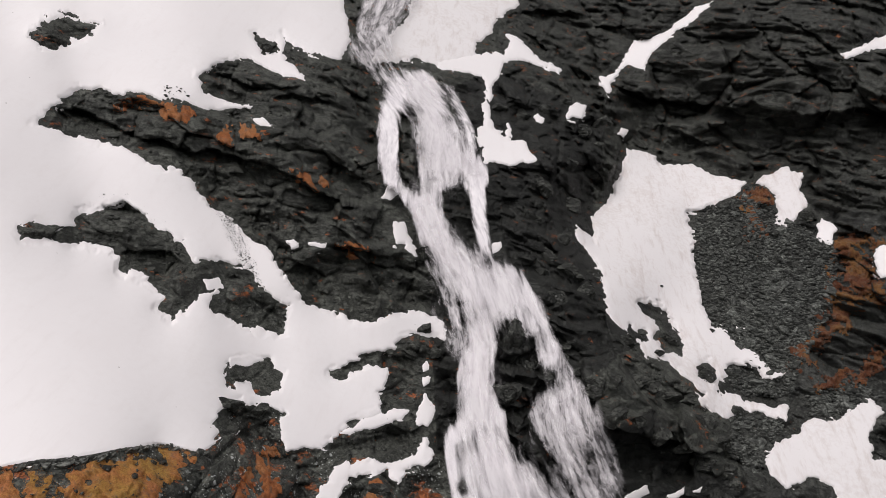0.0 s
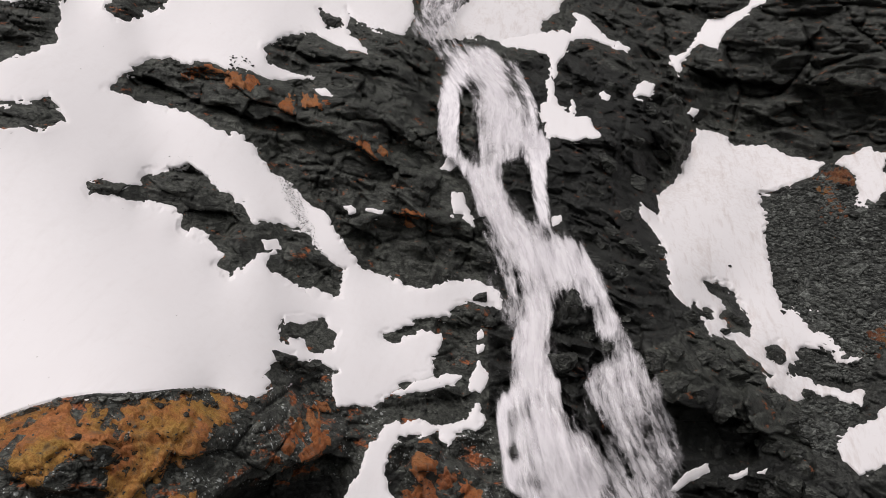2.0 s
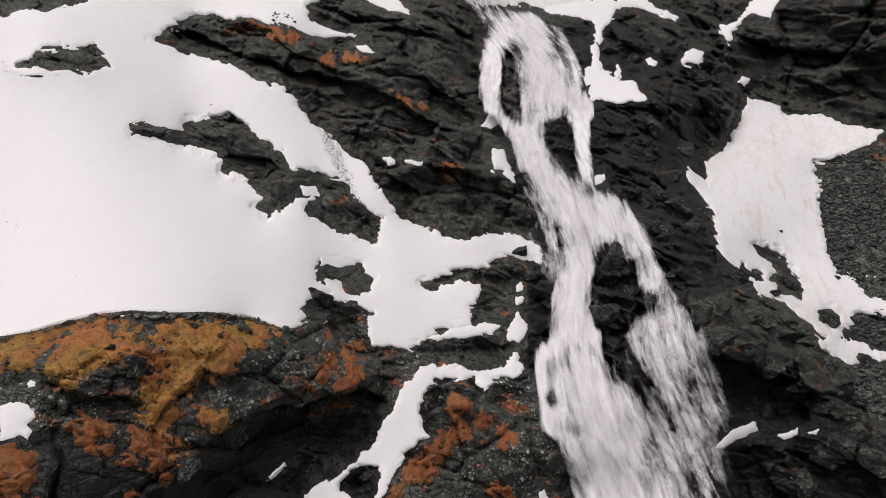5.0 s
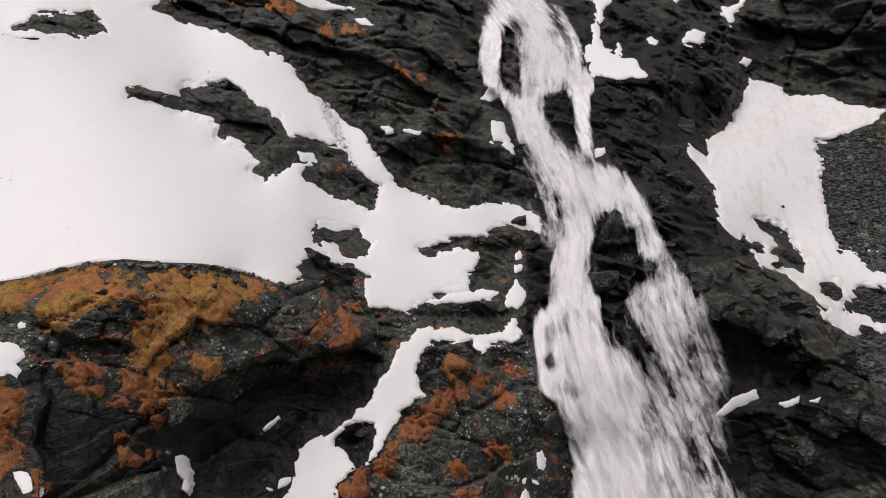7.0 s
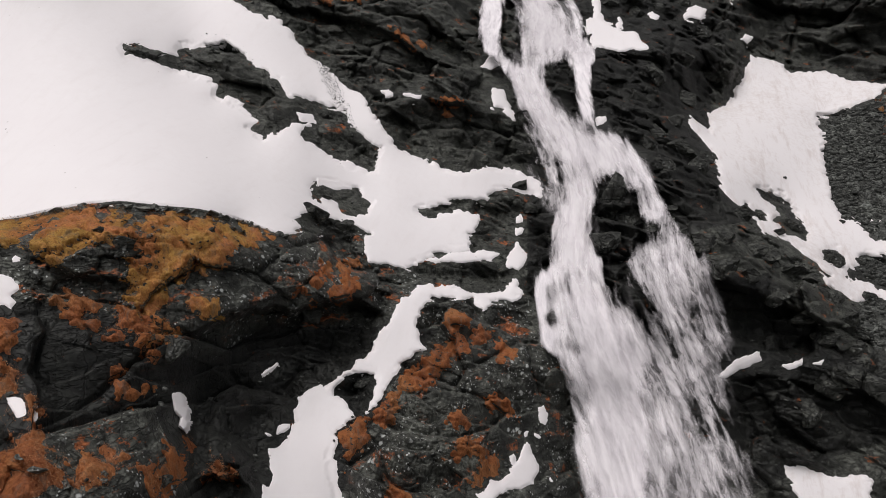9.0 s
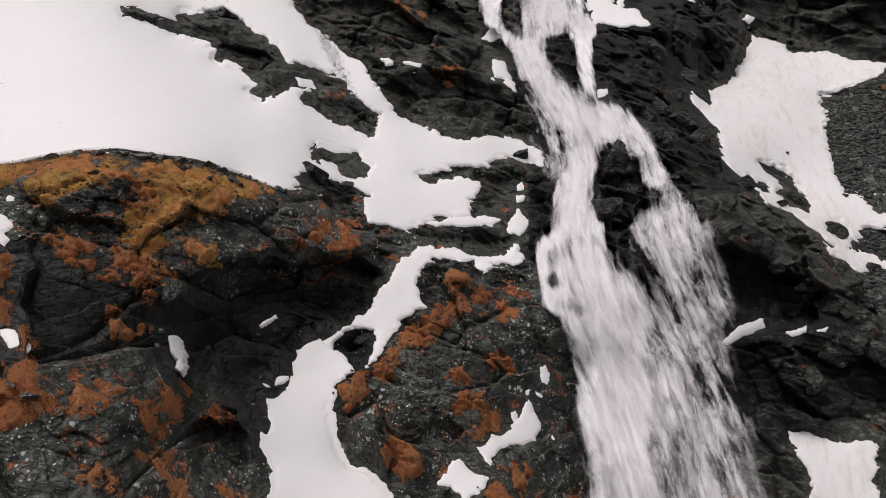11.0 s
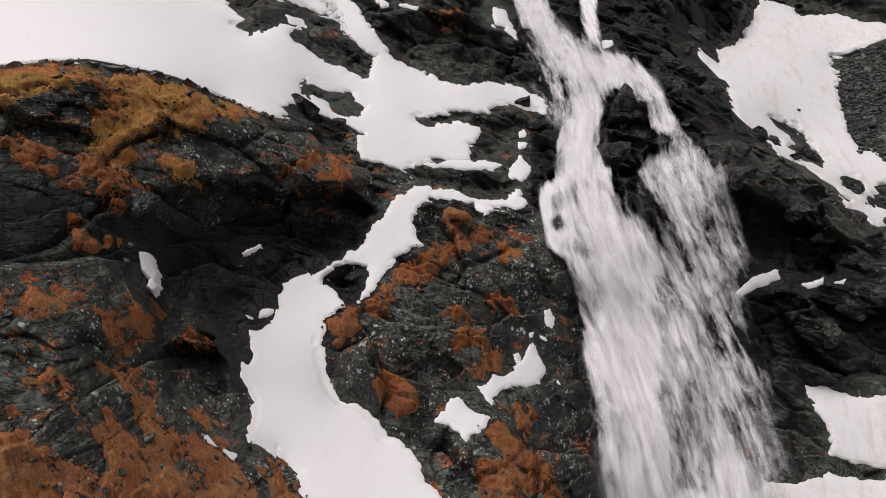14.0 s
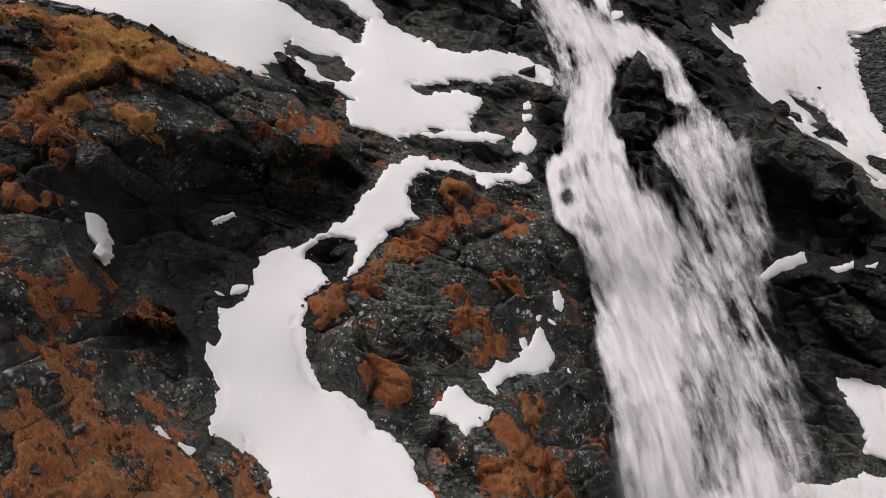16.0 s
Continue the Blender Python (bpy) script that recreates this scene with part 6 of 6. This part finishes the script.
def over(*keys):
    w = np.zeros(AA.shape)
    for key in keys:
        cut, f = MOSS_FIELDS[key]
        w[cut] = np.maximum(w[cut], smooth((f + 0.1) / 0.5))
    return w


SHAPES = {}
for x, y, z, size, flat in BOULDERS:
    a, b = bearing((x, y, z))
    j, i = np.searchsorted(GRID_A, a), np.searchsorted(GRID_B, b)
    rng = random.Random(int(x * 91 + z * 37))
    key = rng.randrange(6)
    if key not in SHAPES:
        me = stone_mesh(70 + key, 4, 1.0)
        for v in me.vertices:
            v.co *= 1 + 0.1 * noise.noise(v.co * 4.0) + 0.05 * noise.noise(v.co * 11.0)
        me.materials.append(BOULDER_ROCK)
        SHAPES[key] = me
    ob = new("boulder", SHAPES[key])
    ob.matrix_world = Matrix.Translation(Vector(TOPS[i, j]) + Vector((0, 0.04 * size, -0.02 * size))) @ pose(0, 0, 0, rng.uniform(-12, 12), rng.uniform(-12, 12), rng.uniform(0, 360)) @ Matrix.Diagonal((size * 1.05, size * 0.9, size * flat, 1))
    tagged(ob, "dark angular boulder sunk in the slope" if size > 1 else "small dark angular rock lying on the slope", "boulder", "boulders")

# blocks along the knoll's rim
RIM_STONES = [stone_mesh(90 + k, 2) for k in range(5)]
for me in RIM_STONES:
    me.materials.append(RIM_ROCK)
rng = random.Random(77)
for k in range(64):
    if rng.random() < 0.2:
        continue
    a = -0.86 + 0.44 * (k + rng.random()) / 64
    j, i = np.searchsorted(GRID_A, a), np.searchsorted(GRID_B, np.interp(a, RIM_A, RIM_B) - 0.001)
    size = 0.35 + 0.85 * rng.random() ** 2
    ob = new("boulder", RIM_STONES[rng.randrange(5)])
    ob.matrix_world = Matrix.Translation(Vector(GROUND[i, j]) + Vector((0, 0.1, -0.12 * size))) @ tumble(rng, size) @ Matrix.Diagonal((1.35, 1.1, 0.8, 1))
    tagged(ob, "grey angular block on the knoll's rim", "boulder", "blocks on the rim")

# lichen-covered rocks that stand out of the spur's turf
spots, rng = scattered(over("m6", "m15", "m30") * (RUNS < 0.25), 90, 41)
pick = random.Random(42)
for spot in spots:
    size = 0.25 + 0.6 * pick.random() ** 2
    ob = new("boulder", RIM_STONES[pick.randrange(5)])
    ob.matrix_world = Matrix.Translation(Vector(spot) + Vector((0, -0.1, 0.02))) @ tumble(pick, size)
    tagged(ob, "grey lichen-covered rock in rust-brown turf", "boulder", "rocks in the turf")

# scree: the larger stones one by one, the rest as one heap
scree = [o for o in scene.objects if o.name == "scree_slope"][0]
spots, rng = scattered((scree_all > 0.1) * (0.6 + 0.4 * MID), 300, 5)
pick = random.Random(6)
for spot in spots:
    ob = new("stone", STONES[pick.randrange(8)])
    ob.matrix_world = Matrix.Translation(spot) @ tumble(pick, 0.9 + 1.4 * pick.random() ** 3)
    ob.parent = scree
spots, rng = scattered((scree_all > -0.2) * 1.0, 6500, 7)
tagged(joined("scree_stones", spots, 0.45 + 0.8 * rng.random(len(spots)) ** 2, LOOSE_ROCK, 8), "heap of small grey scree stones on the slope", "scree", kind="stuff")
edges = smooth(1 - np.abs(snow_all + 0.7) / 0.8) * (MID > 0.0) + 0.25 * (broken > 0.6) * (snow_all < -0.3) * (warp2 > 0.1)
edges = edges * (AA > -0.9) * (AA < 0.56) * (BB > -0.8) * (BB < 0.42)
spots, rng = scattered(edges, 3000, 9)
tagged(joined("rubble", spots, 0.15 + 0.5 * rng.random(len(spots)) ** 3, LOOSE_ROCK, 10), "small dark rubble on ledges and along snow edges", "rubble", kind="stuff")

for line, count, size in ((DIRT["d1"], 900, 0.1), (DIRT["d2"], 22, 0.3), (DIRT["d3"], 30, 0.1)):
    cut, f = inside(line)
    where = np.zeros(AA.shape)
    where[cut] = smooth((f + 0.2) / 0.8) * (snow_all[cut] > 0.1)
    spots, rng = scattered(where, count, 12, TOPS)
    spots = spots + 0.09 * rng.standard_normal(spots.shape) * (1, 0.2, 1)
    k = rng.random(len(spots))
    tagged(joined("dirt", spots, size * (0.6 + 1.2 * k * k), LOOSE_ROCK, 13), "dark grit and small stones melted out on the snow", "dirt", kind="stuff")


# ---- dry grass ----
def blades(name, weight, count, seed, length, mat=GRASS_MAT):
    spots, rng = scattered(weight, count, seed)
    n = len(spots)
    size = length * (0.5 + rng.random(n))
    lean = np.stack([0.45 + 0.35 * rng.standard_normal(n), -0.55 + 0.3 * rng.standard_normal(n), -0.15 + 0.35 * rng.standard_normal(n)], -1)
    side = np.stack([rng.standard_normal(n), 0.4 * rng.standard_normal(n), rng.standard_normal(n)], -1)
    side *= (0.005 + 0.006 * rng.random(n))[:, None] / np.linalg.norm(side, axis=1)[:, None]
    root = spots + np.stack([0.1 * rng.standard_normal(n), -0.02 + 0 * size, 0.06 + 0.06 * rng.standard_normal(n)], -1)
    mid = root + size[:, None] * (0.45 * lean + (0, -0.1, 0.35))
    tip = root + size[:, None] * lean
    verts = np.stack([root - side, root + side, mid + side * 0.7, mid - side * 0.7, tip], 1).reshape(-1, 3)
    k = np.arange(n)[:, None] * 5
    tris = np.concatenate([k + (0, 1, 2), k + (0, 2, 3), k + (3, 2, 4)], 1).reshape(-1, 3)
    me = bpy.data.meshes.new(name)
    me.vertices.add(len(verts))
    me.vertices.foreach_set("co", verts.astype(np.float32).ravel())
    me.loops.add(tris.size)
    me.loops.foreach_set("vertex_index", tris.ravel().astype(np.int32))
    me.polygons.add(len(tris))
    me.polygons.foreach_set("loop_start", np.arange(0, tris.size, 3, dtype=np.int32))
    me.update(calc_edges=True)
    me.materials.append(mat)
    return tagged(new(name, me), "dry rust-brown grass hanging down the slope", "grass", kind="stuff")


on_moss = np.zeros(AA.shape)
for key in ("m1", "m14", "m18", "m6", "m5", "m7", "m15"):
    cut, f = MOSS_FIELDS[key]
    on_moss[cut] = np.maximum(on_moss[cut], (f > -0.3) * (0.3 + 0.7 * (MID[cut] > 0.25)))
spots, rng = scattered(on_moss, 1500, 31)
tagged(joined("turf_stones", spots + (0, -0.1, 0.1), 0.09 + 0.3 * rng.random(len(spots)) ** 3, LOOSE_ROCK, 32), "small grey stones in the mossy turf", "stones", kind="stuff")
blades("spur_grass", over("m6", "m15", "m17", "m30"), 110000, 21, 0.1, SPUR_GRASS)
blades("knoll_grass", over("m1", "m2", "m14", "m18"), 60000, 22, 0.09, OCHRE_GRASS)
blades("mound_grass", over("m3", "m4", "m5", "m7", "m16", "m19", "m22", "m23", "m24", "m27"), 30000, 23, 0.08)

# ---- an unseen far valley side, added behind the eye to block low skylight ----
vx, vy = np.meshgrid(np.linspace(-420, 420, 85), np.linspace(-420, 30, 46))
vz = -34 + 150 * smooth((-vy - 60) / 300) + 90 * smooth((np.abs(vx) - 110) / 260)
vp = np.stack([vx, vy, vz], -1)
vp[..., 2] += 9 * fbm(vp, 0.012, 4, 300)
tagged(cells_mesh("valley_side", vp, np.ones((45, 84), bool), ROCK, soft=False), "unseen dark valley side, added to block low skylight", "ground", kind="structure")
